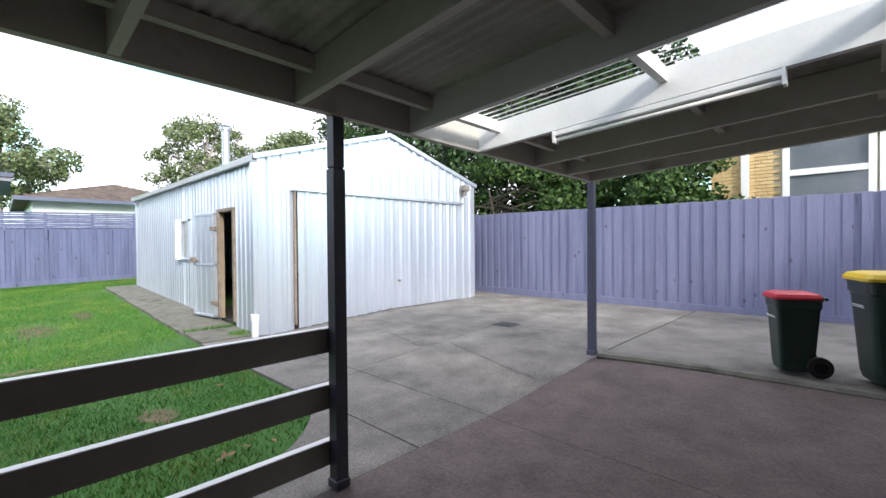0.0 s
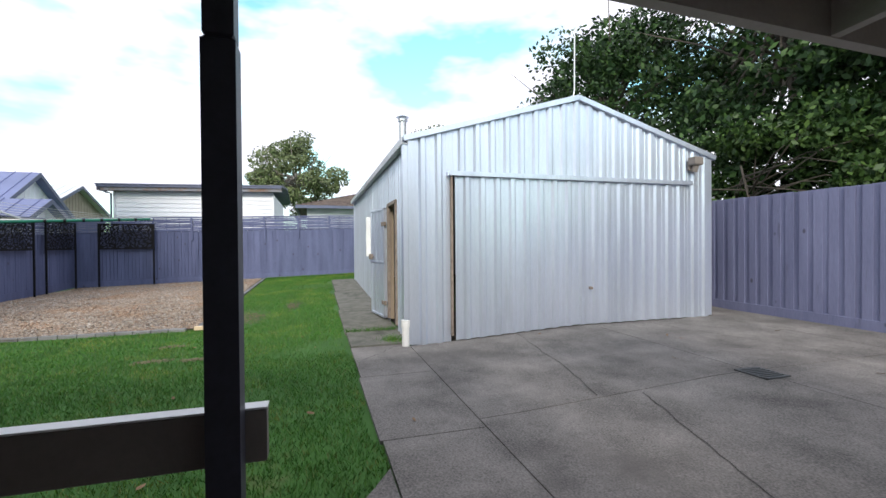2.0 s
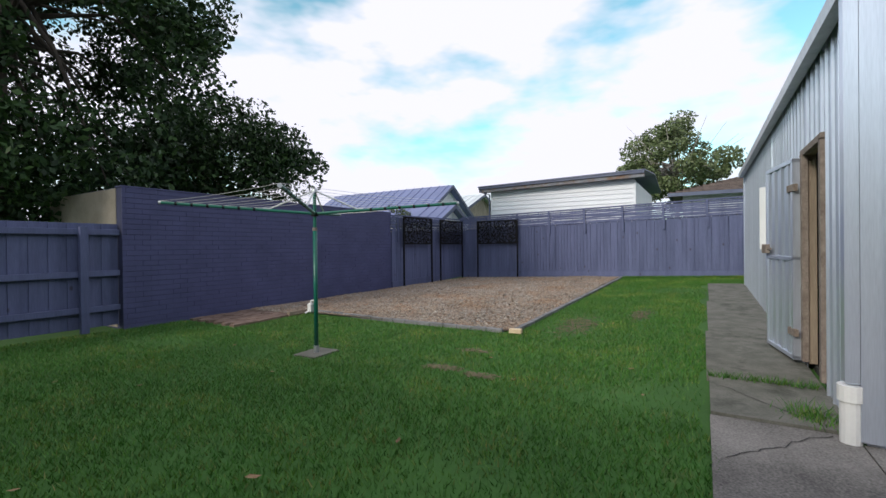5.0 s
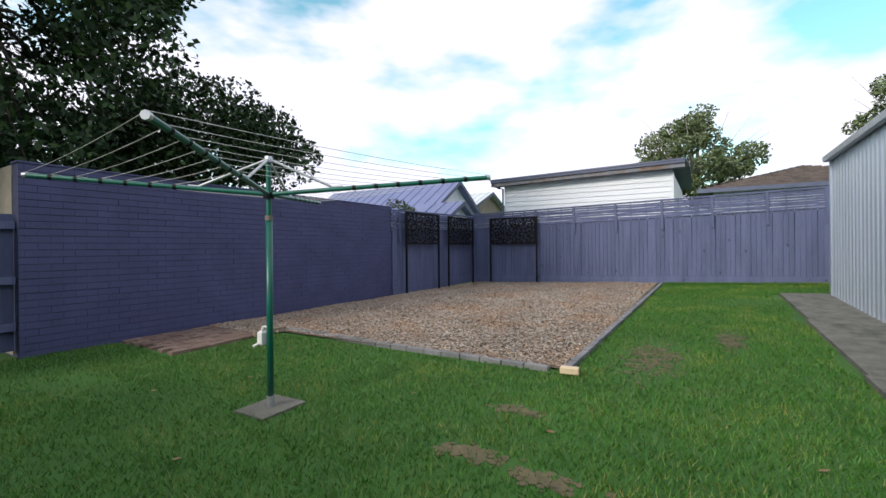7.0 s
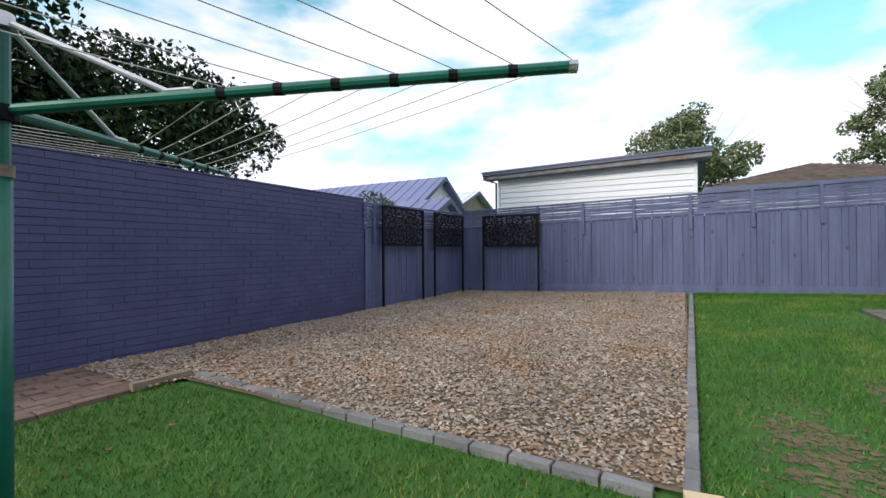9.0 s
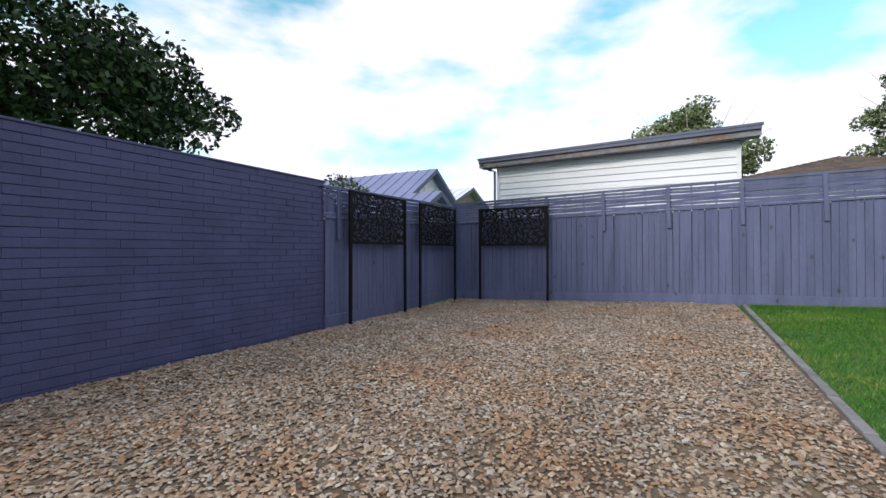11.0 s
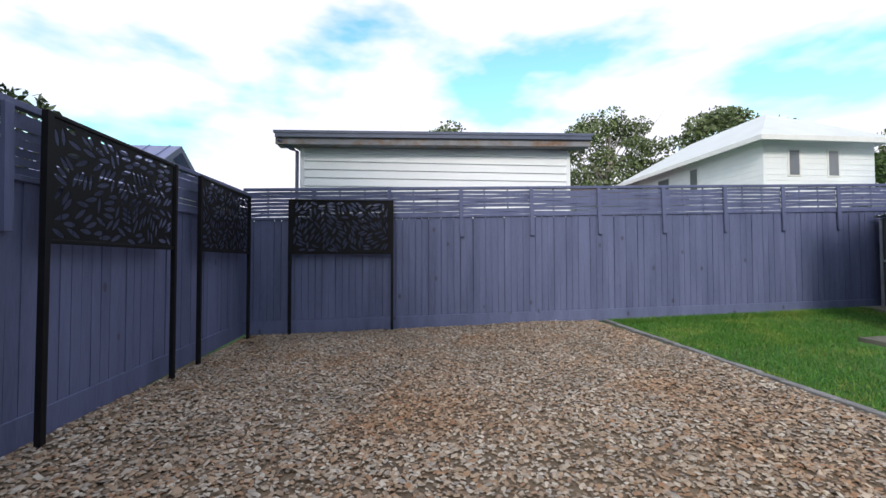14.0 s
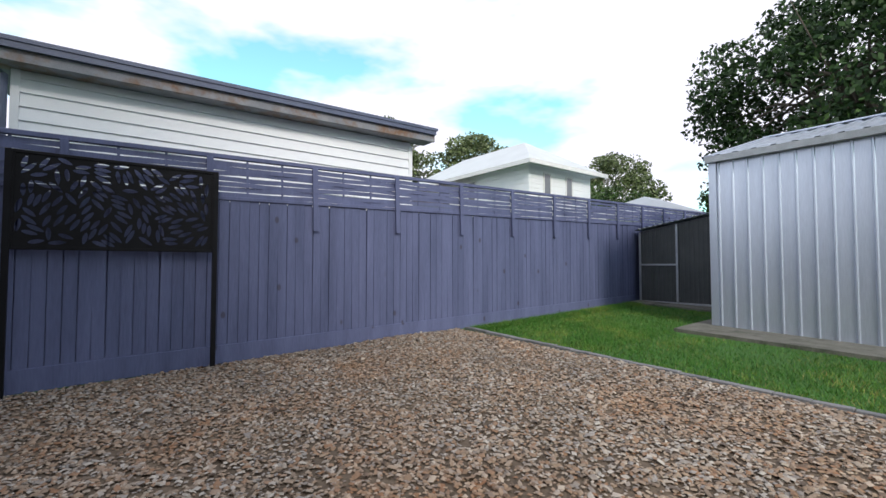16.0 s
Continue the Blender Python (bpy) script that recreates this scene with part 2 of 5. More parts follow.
def glass_material():
    """Thin clear plastic: light passes straight, with a gloss that grows at a slant."""
    m = bpy.data.materials.new("clear_corrugated_sheet")
    m.use_nodes = True
    n, l = m.node_tree.nodes, m.node_tree.links
    n.remove(n["Principled BSDF"])
    clear, gloss, fres, mix = n.new("ShaderNodeBsdfTransparent"), n.new("ShaderNodeBsdfGlossy"), n.new("ShaderNodeFresnel"), n.new("ShaderNodeMixShader")
    clear.inputs["Color"].default_value = (0.86, 0.92, 0.92, 1)
    gloss.inputs["Roughness"].default_value = 0.12
    fres.inputs["IOR"].default_value = 1.14
    l.new(fres.outputs["Fac"], mix.inputs["Fac"])
    l.new(clear.outputs["BSDF"], mix.inputs[1])
    l.new(gloss.outputs["BSDF"], mix.inputs[2])
    l.new(mix.outputs["Shader"], n["Material Output"].inputs["Surface"])
    return m


M_CLEAR = glass_material()


# ---- building blocks ----
def ob_from(name, verts, faces, mat, parent=None, smooth=False):
    me = bpy.data.meshes.new(name)
    me.from_pydata([tuple(v) for v in verts], [], [tuple(f) for f in faces])
    me.materials.append(mat)
    if smooth:
        me.polygons.foreach_set("use_smooth", [True] * len(me.polygons))
    me.update()
    ob = new(name, me)
    ob.parent = parent
    return ob


class Shape:
    """Collects simple solids into one mesh."""

    def __init__(self):
        self.v, self.f = [], []

    def add(self, verts, faces):
        o = len(self.v)
        self.v += [tuple(p) for p in verts]
        self.f += [tuple(i + o for i in f) for f in faces]
        return self

    def box(self, x0, x1, y0, y1, z0, z1, m=None, c=0.004):
        """A box with chamfered upright and top edges."""
        c = min(c, (x1 - x0) * 0.3, (y1 - y0) * 0.3, (z1 - z0) * 0.3)
        vs = []
        for z, i in ((z0, c), (z0 + c, 0), (z1 - c, 0), (z1, c)):
            a, b, p, q = x0 + i, x1 - i, y0 + i, y1 - i
            vs += [(a, p, z), (b, p, z), (b, q, z), (a, q, z)]
        fs = [(3, 2, 1, 0), (12, 13, 14, 15)]
        for k in range(3):
            for j in range(4):
                fs.append((k * 4 + j, k * 4 + (j + 1) % 4, k * 4 + 4 + (j + 1) % 4, k * 4 + 4 + j))
        if m is not None:
            vs = [m @ Vector(p) for p in vs]
        return self.add(vs, fs)

    def tube(self, pts, r, n=8, r1=None):
        """A tube along points, with radius r at the start and r1 at the end."""
        r1 = r if r1 is None else r1
        pts = [Vector(p) for p in pts]
        vs, fs = [], []
        for i, p in enumerate(pts):
            d = (pts[min(i + 1, len(pts) - 1)] - pts[max(i - 1, 0)]).normalized()
            a = d.cross(Vector((0, 0, 1)) if abs(d.z) < 0.9 else Vector((1, 0, 0))).normalized()
            b = d.cross(a)
            rr = r + (r1 - r) * i / max(1, len(pts) - 1)
            for k in range(n):
                t = 2 * math.pi * k / n
                vs.append(p + a * (rr * math.cos(t)) + b * (rr * math.sin(t)))
        for i in range(len(pts) - 1):
            for k in range(n):
                fs.append((i * n + k, i * n + (k + 1) % n, (i + 1) * n + (k + 1) % n, (i + 1) * n + k))
        fs += [tuple(range(n - 1, -1, -1)), tuple(range((len(pts) - 1) * n, len(pts) * n))]
        return self.add(vs, fs)

    def make(self, name, mat, parent=None, smooth=False):
        return ob_from(name, self.v, self.f, mat, parent, smooth)


def empty(name, x, y, z, label, category, group="", kind=""):
    e = new(name)
    e.empty_display_size = 0.1
    e.location = (x, y, z)
    tagged(e, label, category, group, kind)
    return e


def hold(parent, *obs):
    """Parents obs built in world places."""
    for o in obs:
        o.parent = parent
        o.matrix_parent_inverse = Matrix.Translation(parent.location).inverted()
    return parent


def gz(x, y):
    """Height of the ground."""
    r = min(1.0, max(0.0, (-x - 6) / 10.6))
    h = r * (0.22 + 0.032 * min(7.0, max(-5.4, y)))
    d = min(1.0, max(0.0, (y - 3.6) / 2.4)) * min(1.0, max(0.0, (x + 13) / 6))
    dip = 0.10 * math.exp(-((x + 5.5) / 1.7) ** 2 - ((y + 2.0) / 1.6) ** 2)
    return h + 0.13 * d * (1 - r) - dip


def sheet(name, x0, x1, y0, y1, lift, mat, parent=None, step=0.5, depth=0.1, inside=None):
    """A slab that follows the ground, with rounded-over edges."""
    nx, ny = max(1, int(abs(x1 - x0) / step)), max(1, int(abs(y1 - y0) / step))
    xs, ys = np.linspace(x0, x1, nx + 1), np.linspace(y0, y1, ny + 1)
    v, f = [], []
    for y in ys:
        for x in xs:
            v.append((x, y, gz(x, y) + lift))
    w = nx + 1
    for j in range(ny):
        for i in range(nx):
            f.append((j * w + i, j * w + i + 1, (j + 1) * w + i + 1, (j + 1) * w + i))
    rim = [i for i in range(w)] + [j * w + nx for j in range(1, ny + 1)] + [ny * w + i for i in range(nx - 1, -1, -1)] + [j * w for j in range(ny - 1, 0, -1)]
    o = len(v)
    for k in rim:
        v.append((v[k][0], v[k][1], v[k][2] - depth))
    for a in range(len(rim)):
        b = (a + 1) % len(rim)
        f.append((rim[b], rim[a], o + a, o + b))
    return ob_from(name, v, f, mat, parent)


def ribbed(length, height_at, base=0.0, pitch=0.236, depth=0.032, start=0.0, narrow=False):
    """Trapezoid-ribbed sheet in the plane u (along) and z, ribs towards +w; returns verts (u, w, z) and faces."""
    us = []
    u = start
    prof = ((0.0, 0.0), (0.18, 0.0), (0.20, 0.12), (0.22, 0.0), (0.50, 0.0), (0.63, 1.0), (0.87, 1.0))
    if narrow:
        prof = ((0.0, 0.0), (0.40, 0.0), (0.46, 1.0), (0.54, 1.0), (0.60, 0.0))
    while u < length:
        for a, b in prof:
            if u + a * pitch < length:
                us.append((u + a * pitch, b * depth))
        u += pitch
    us.append((length, 0.0))
    v, f = [], []
    for a, b in us:
        v += [(a, b, base), (a, b, height_at(a))]
    for i in range(len(us) - 1):
        f.append((2 * i, 2 * i + 2, 2 * i + 3, 2 * i + 1))
    return v, f


# ---- ground ----
def ground():
    near = [-60 + i for i in range(0, 40, 4)] + [round(-20 + i * 0.5, 2) for i in range(0, 61)] + [14, 18, 24, 32, 45, 60]
    xs = [-1500, -600, -250, -110] + near + [110, 250, 600, 1500]
    ys = [-1500, -600, -250, -110, -60, -40, -26, -18, -12] + [round(-9 + i * 0.5, 2) for i in range(0, 45)] + [16, 20, 28, 40, 60, 110, 250, 600, 1500]
    v = [(x, y, gz(x, y) - 0.02) for y in ys for x in xs]
    w = len(xs)
    f = [(j * w + i, j * w + i + 1, (j + 1) * w + i + 1, (j + 1) * w + i) for j in range(len(ys) - 1) for i in range(w - 1)]
    return tagged(ob_from("ground", v, f, M_SOIL, smooth=True), "mown green lawn with worn dry brown patches", "lawn", kind="structure")


ground()

# driveway of cast slabs with open joints
G = 0.005
drive = empty("pavement_driveway", -3, 5, 0, "grey weathered concrete driveway in large cracked slabs", "driveway", kind="structure")
for x0, x1, y0, y1 in ((-2.70, -0.86, 2.62, 3.42), (-4.25, -2.70, 2.60, 3.42), (-5.62, -4.25, 2.62, 3.42),
                       (-2.86, -0.86, 3.42, 6.3), (-5.5, -2.86, 3.42, 6.3), (-2.86, -0.86, 6.3, 9.72), (-5.5, -2.86, 6.3, 8.7), (-5.5, -2.86, 8.7, 9.72), (-9, -5.5, 8.74, 9.72)):
    hold(drive, sheet("slab", x0 + G, x1 - G, y0 + G, y1 - G, 0.010, M_CONC, None, 0.4))


def lawn_side_slab():
    """Strip along the carport whose lawn edge sweeps out in a curve."""
    v, f = [], []
    n = 44
    for i in range(n + 1):
        y = -4.0 + 6.612 * i / n
        x = -1.42 - 0.9 * min(1.0, max(0.0, y - 1.6)) ** 2
        v += [(x, y, gz(x, y) - 0.08), (x, y, gz(x, y) + 0.004), (x + 0.012, y, gz(x, y) + 0.010), (-0.868, y, gz(-0.868, y) + 0.010)]
    for i in range(n):
        f += [(i * 4 + k + 4, i * 4 + k + 5, i * 4 + k + 1, i * 4 + k) for k in range(3)]
    return ob_from("slab", v, f, M_CONC)


hold(drive, lawn_side_slab())
path = empty("pavement_path", -9, 3, 0, "narrow grey concrete path with mossy cracks beside the shed", "path", kind="structure")
for x0, x1, y0 in ((-6.55, -5.62, 2.63), (-8.6, -6.55, 2.61), (-11.4, -8.6, 2.64), (-14.45, -11.4, 2.68)):
    hold(path, sheet("slab", x0 + G, x1 - G, y0, 3.44, 0.03, M_CONC_OLD, None, 0.4))
hold(path, sheet("slab", -14.45, -14.12, 2.9, 9.0, 0.03, M_CONC_OLD, None, 0.4))
cfloor = empty("floor_carport", 2, 3, 0, "red-brown painted concrete carport floor with saw-cut joints", "floor", kind="structure")
for x0, x1 in ((-0.86, 1.75), (1.75, 4.6)):
    for y0, y1 in ((-4, 0.4), (0.4, 3.39), (3.39, 5.80)):
        hold(cfloor, sheet("slab", x0 + 0.004, x1 - 0.004, y0 + 0.004, y1 - 0.004, 0.014, M_FLOOR, None, 0.6))
raised = empty("pavement_raised", 2, 7, 0.1, "raised concrete strip with a mossy stained kerb edge", "kerb", kind="structure")


def raised_strip():
    """Raised slab whose kerb bows slightly."""
    n = 24
    v, f = [], []
    for i in range(n + 1):
        x = -0.80 + 5.4 * i / n
        y = 5.42 + 0.32 * (1 - math.exp(-max(0, x + 0.8) / 1.1))
        v += [(x, y, -0.05), (x, y - 0.006, 0.14), (x, y + 0.012, 0.157), (x, y + 0.1, 0.16), (x, 9.72, 0.165)]
    for i in range(n):
        for k in range(4):
            f.append((i * 5 + k, i * 5 + 5 + k, i * 5 + 6 + k, i * 5 + 1 + k))
    top = ob_from("slab", v, f, M_CONC)
    v = []
    f = []
    for i in range(n + 1):
        x = -0.82 + 5.42 * i / n
        y = 5.405 + 0.32 * (1 - math.exp(-max(0, x + 0.8) / 1.1))
        v += [(x, y - 0.008, -0.05), (x, y - 0.012, 0.135), (x, y + 0.02, 0.164), (x, y + 0.13, 0.166)]
    for i in range(n):
        for k in range(3):
            f.append((i * 4 + k, i * 4 + 4 + k, i * 4 + 5 + k, i * 4 + 1 + k))
    return top, ob_from("kerb", v, f, M_CONC_OLD)


hold(raised, *raised_strip())


def cracks():
    """Dark wandering cracks across the driveway, cut as narrow recessed strips."""
    rng = random.Random(17)
    for x0, y0, x1, y1 in ((-5.4, 5.0, -2.9, 4.55), (-5.45, 7.2, -2.95, 7.9), (-6.3, 2.66, -5.7, 3.2), (-4.9, 2.7, -5.55, 3.3), (-1.0, 4.4, -2.8, 4.9)):
        v, f = [], []
        n = 22
        off = 0
        dx, dy = x1 - x0, y1 - y0
        ln = math.hypot(dx, dy)
        for i in range(n + 1):
            off += rng.uniform(-0.018, 0.018)
            x, y = x0 + dx * i / n - dy / ln * off, y0 + dy * i / n + dx / ln * off
            w = 0.003 + 0.002 * rng.random()
            lift = 0.034 if x < -5.62 and y < 3.44 else 0.0145
            for sg in (-1, 1):
                v.append((x - dy / ln * w * sg, y + dx / ln * w * sg, gz(x, y) + lift))
        f = [(2 * i, 2 * i + 1, 2 * i + 3, 2 * i + 2) for i in range(n)]
        hold(drive, ob_from("crack", v, f, M_DARK))


cracks()


def drain():
    e = empty("drain_grate", -2.75, 6.3, gz(-2.75, 6.3), "small rusty square drain grate set in concrete", "drain")
    s = Shape()
    z = gz(-2.75, 6.3) + 0.014
    for a in range(7):
        s.box(-2.9 + a * 0.045, -2.9 + a * 0.045 + 0.022, 6.17, 6.43, z - 0.01, z + 0.006)
    s.box(-2.92, -2.9, 6.15, 6.45, z - 0.01, z + 0.008).box(-2.61, -2.59, 6.15, 6.45, z - 0.01, z + 0.008)
    s.box(-2.92, -2.59, 6.15, 6.17, z - 0.01, z + 0.008).box(-2.92, -2.59, 6.43, 6.45, z - 0.01, z + 0.008)
    b = Shape().box(-2.9, -2.6, 6.16, 6.44, z - 0.02, z - 0.004).make("pit", M_DARK)
    hold(e, s.make("grate", M_SHEDGREY), b)


drain()


# ---- shed ----
SX0, SX1, SY0, SY1, SYM = -14.17, -5.5, 3.44, 8.7, 6.1
EAVE, APEX = 2.86, 3.62


def shed_roofline(y):
    return EAVE + (APEX - EAVE) * (1 - abs(y - SYM) / (SYM - SY0 if y < SYM else SY1 - SYM))


def shed():
    e = empty("shed", SX1, SYM, 0.1, "zinc-coated ribbed steel garage shed with a gabled front", "shed")
    parts = []
    lo, hi = 0.07, 2.40
    # front wall above and beside the sliding door
    for a, b, z0 in ((SY0, 4.02, None), (4.02, 8.2, hi), (8.2, SY1, None)):
        v, f = ribbed(b - a, lambda u: shed_roofline(a + u), 0.0, start=0.0)
        v = [(SX1 + w, a + u, (z0 if z0 else gz(SX1, a + u) + 0.01) if z == 0.0 else z) for u, w, z in v]
        parts.append(ob_from("front_wall", v, f, M_ZINC))
    # side walls; the near one has openings for the door and the window
    def side(y, out, x0, x1, z0, z1):
        v, f = ribbed(x1 - x0, lambda u: 99.0, 0.0, pitch=0.19, depth=0.018, narrow=True)
        v = [(x0 + u, y + out * w, (z0 if z0 is not None else gz(x0 + u, y) + 0.02) if z == 0.0 else z1) for u, w, z in v]
        return ob_from("side_wall", v, f, M_ZINC)
    parts += [side(SY0, -1, SX0, -9.5, None, EAVE), side(SY0, -1, -9.5, -9.0, None, 1.18), side(SY0, -1, -9.5, -9.0, 2.02, EAVE),
              side(SY0, -1, -9.0, -7.22, None, EAVE), side(SY0, -1, -7.22, -6.5, 2.08, EAVE), side(SY0, -1, -6.5, SX1, None, EAVE),
              side(SY1, 1, SX0, SX1, None, EAVE)]
    v, f = ribbed(SY1 - SY0, lambda u: shed_roofline(SY0 + u), 0.0, pitch=0.19, depth=0.02, narrow=True)
    v = [(SX0 - w, SY0 + u, 0.25 if z == 0.0 else z) for u, w, z in v]
    parts.append(ob_from("back_wall", v, f, M_ZINC))
    # roof sheets
    for ya, yb in ((SY0 - 0.09, SYM), (SY1 + 0.09, SYM)):
        v, f = ribbed(SX1 - SX0 + 0.12, lambda u: 1.0, 0.0)
        v = [(SX0 - 0.06 + u, ya if z == 0 else yb, (EAVE + 0.01 if z == 0 else APEX + 0.035) + w) for u, w, z in v]
        parts.append(ob_from("roof", v, f, M_ZINC))
    s = Shape()
    # barge caps on the gables, ridge cap and corner flashings
    for x in (SX1 - 0.05, SX0 - 0.07):
        for ya, za, yb, zb in ((SY0 - 0.1, EAVE + 0.01, SYM, APEX + 0.05), (SYM, APEX + 0.05, SY1 + 0.1, EAVE + 0.01)):
            d = math.atan2(zb - za, yb - ya)
            ln = math.hypot(zb - za, yb - ya)
            s.box(0, 0.12, 0, ln, -0.045, 0.035, pose(x, ya, za) @ Matrix.Rotation(d, 4, "X"))
    s.box(SX0 - 0.05, SX1 + 0.05, SYM - 0.12, SYM + 0.12, APEX + 0.045, APEX + 0.07)
    for x, y in ((SX1, SY0), (SX1, SY1), (SX0, SY0), (SX0, SY1)):
        sx, sy = (1 if x == SX1 else -1), (-1 if y == SY0 else 1)
        s.box(min(x - sx * 0.07, x + sx * 0.034), max(x - sx * 0.07, x + sx * 0.034), min(y - sy * 0.07, y + sy * 0.034), max(y - sy * 0.07, y + sy * 0.034), gz(x, y) + 0.03, EAVE - 0.01)
    parts.append(s.make("flashing", M_ZINC))
    # gutter along the near eave
    v, f = [], []
    prof = ((-0.035, 0.03), (-0.035, -0.07), (-0.12, -0.07), (-0.13, 0.02), (-0.122, 0.02), (-0.112, -0.06), (-0.043, -0.06), (-0.043, 0.03))
    for x in (SX0 - 0.05, SX1 + 0.06):
        v += [(x, SY0 + a, EAVE + b) for a, b in prof]
    k = len(prof)
    f = [(i, (i + 1) % k, k + (i + 1) % k, k + i) for i in range(k)] + [tuple(range(k)), tuple(range(2 * k - 1, k - 1, -1))]
    parts.append(ob_from("gutter", v, f, M_STEEL))
    # downpipe with a white plastic shoe
    x, y = SX1 - 0.01, SY0 - 0.072
    parts.append(Shape().box(x - 0.045, x + 0.045, y - 0.035, y + 0.035, 0.38, EAVE - 0.06, c=0.01).make("downpipe", M_ZINC))
    parts.append(Shape().tube([(x, y, 0.0), (x, y, 0.27)], 0.055, 14).tube([(x, y, 0.27), (x, y, 0.37)], 0.066, 14).make("downpipe_shoe", M_PVC, smooth=False))
    # bare earth floor and frame seen through the door
    parts.append(Shape().box(SX0 + 0.1, SX1 - 0.1, SY0 + 0.06, SY1 - 0.1, 0.0, 0.09).make("shed_floor", M_DARK))
    fr = Shape()
    for xx in (-9.97, -8.99, -7.25, -6.48):
        fr.box(xx - 0.04, xx + 0.03, SY0 + 0.004, SY0 + 0.07, 0.1, EAVE - 0.06)
    fr.box(SX0 + 0.05, SX1 - 0.05, SY0 + 0.004, SY0 + 0.06, 2.08, 2.15).box(SX0 + 0.05, -7.25, SY0 + 0.004, SY0 + 0.06, 1.1, 1.17)
    parts.append(fr.make("frame", M_TIMBER))
    jamb = Shape().box(-7.30, -7.19, SY0 - 0.045, SY0 + 0.003, 0.12, 2.10).box(-6.53, -6.46, SY0 - 0.04, SY0 + 0.003, 0.12, 2.10).box(-7.30, -6.46, SY0 - 0.04, SY0 + 0.003, 2.08, 2.14)
    parts.append(jamb.make("door_jamb", M_RUST))
    # window: frame, pane and the shutter swung open
    w = Shape().box(-9.52, -9.48, SY0 - 0.05, SY0 + 0.02, 1.16, 2.04).box(-9.02, -8.98, SY0 - 0.05, SY0 + 0.02, 1.16, 2.04).box(-9.52, -8.98, SY0 - 0.05, SY0 + 0.02, 2.0, 2.04).box(-9.52, -8.98, SY0 - 0.06, SY0 + 0.02, 1.15, 1.19)
    parts.append(w.make("window_frame", M_ZINC))
    parts.append(Shape().box(-9.48, -9.02, SY0 - 0.005, SY0 + 0.002, 1.19, 2.0).make("window_pane", M_WINDOW))
    m = pose(-9.53, SY0 - 0.05, 0, 0, 0, -118)
    parts.append(Shape().box(0, 0.11, -0.012, 0.012, 1.16, 2.05, m).make("window_shutter", M_WHITE))
    hold(e, *parts)
    # sliding front door hanging from a track
    v, f = ribbed(4.16, lambda u: 2.38, 0.0, start=0.05)
    v = [(SX1 + 0.045 + wd, 4.03 + u, gz(SX1, 4.03 + u) + 0.025 if z == 0 else 2.385) for u, wd, z in v]
    door = ob_from("sliding_door", v, f, M_ZINC)
    track = Shape().box(SX1 + 0.03, SX1 + 0.12, 3.97, 8.24, 2.375, 2.44).make("door_track", M_ZINC)
    stile = Shape().box(SX1 + 0.035, SX1 + 0.085, 4.005, 4.035, 0.12, 2.38).make("door_edge", M_RUST)
    knob = Shape().tube([(SX1 + 0.07, 6.27, 0.72), (SX1 + 0.12, 6.27, 0.72)], 0.022, 10).make("handle", M_RUST)
    hold(e, door, track, stile, knob)
    # side door folded back against the wall, with its latch
    m = pose(-7.27, SY0 - 0.06, 0, 0, 0, 180 + 9)
    lv, lf = ribbed(0.80, lambda u: 2.06, 0.13, pitch=0.2, depth=0.02)
    leaf = ob_from("side_door", [m @ Vector((u, 0.02 + wd, z)) for u, wd, z in lv], lf, M_ZINC)
    fr = Shape().box(0, 0.05, -0.02, 0.045, 0.12, 2.07, m).box(0.76, 0.81, -0.02, 0.045, 0.12, 2.07, m).box(0, 0.8, -0.02, 0.045, 2.03, 2.075, m).box(0, 0.8, -0.02, 0.045, 1.08, 1.12, m).box(0, 0.8, -0.02, 0.045, 0.115, 0.16, m)
    latch = Shape().box(0.68, 0.82, 0.045, 0.085, 1.14, 1.24, m).tube([m @ Vector((0.6, 0.06, 1.19)), m @ Vector((0.88, 0.06, 1.19))], 0.012)
    for z in (0.35, 1.75):
        hold(e, Shape().box(-0.06, 0.12, 0.02, 0.055, z, z + 0.07, m).make("hinge", M_RUST))
    hold(e, leaf, fr.make("door_frame", M_ZINC), latch.make("latch", M_RUST))
    # flue with cowl
    fx, fy = -8.04, 3.85
    fl = Shape().tube([(fx, fy, 2.95), (fx, fy, 3.84)], 0.075, 14).tube([(fx, fy, 3.84), (fx, fy, 3.88)], 0.10, 14).tube([(fx, fy, 3.92), (fx, fy, 3.97)], 0.13, 14, 0.03)
    for a in range(3):
        fl.tube([(fx + 0.07 * math.cos(a * 2.1), fy + 0.07 * math.sin(a * 2.1), 3.85), (fx + 0.08 * math.cos(a * 2.1), fy + 0.08 * math.sin(a * 2.1), 3.94)], 0.006, 5)
    hold(e, fl.make("flue", M_STEEL))
    # antenna mast at the apex
    ax = SX1 - 0.05
    hold(e, Shape().tube([(ax, SYM - 0.15, APEX + 0.02), (ax, SYM - 0.03, APEX + 0.08), (ax, SYM - 0.01, APEX + 0.2), (ax, SYM, APEX + 1.35)], 0.012, 7).make("mast", M_STEEL))
    # flood lamp under the eave
    fl = Shape().box(SX1 + 0.03, SX1 + 0.07, 8.22, 8.36, 2.62, 2.80, c=0.01).box(SX1 + 0.06, SX1 + 0.2, 8.2, 8.38, 2.70, 2.84, pose(0, 0, 0), c=0.02).tube([(SX1 + 0.1, 8.29, 2.6), (SX1 + 0.13, 8.29, 2.7)], 0.05, 12)
    hold(e, fl.make("flood_lamp", M_RAIL))


shed()


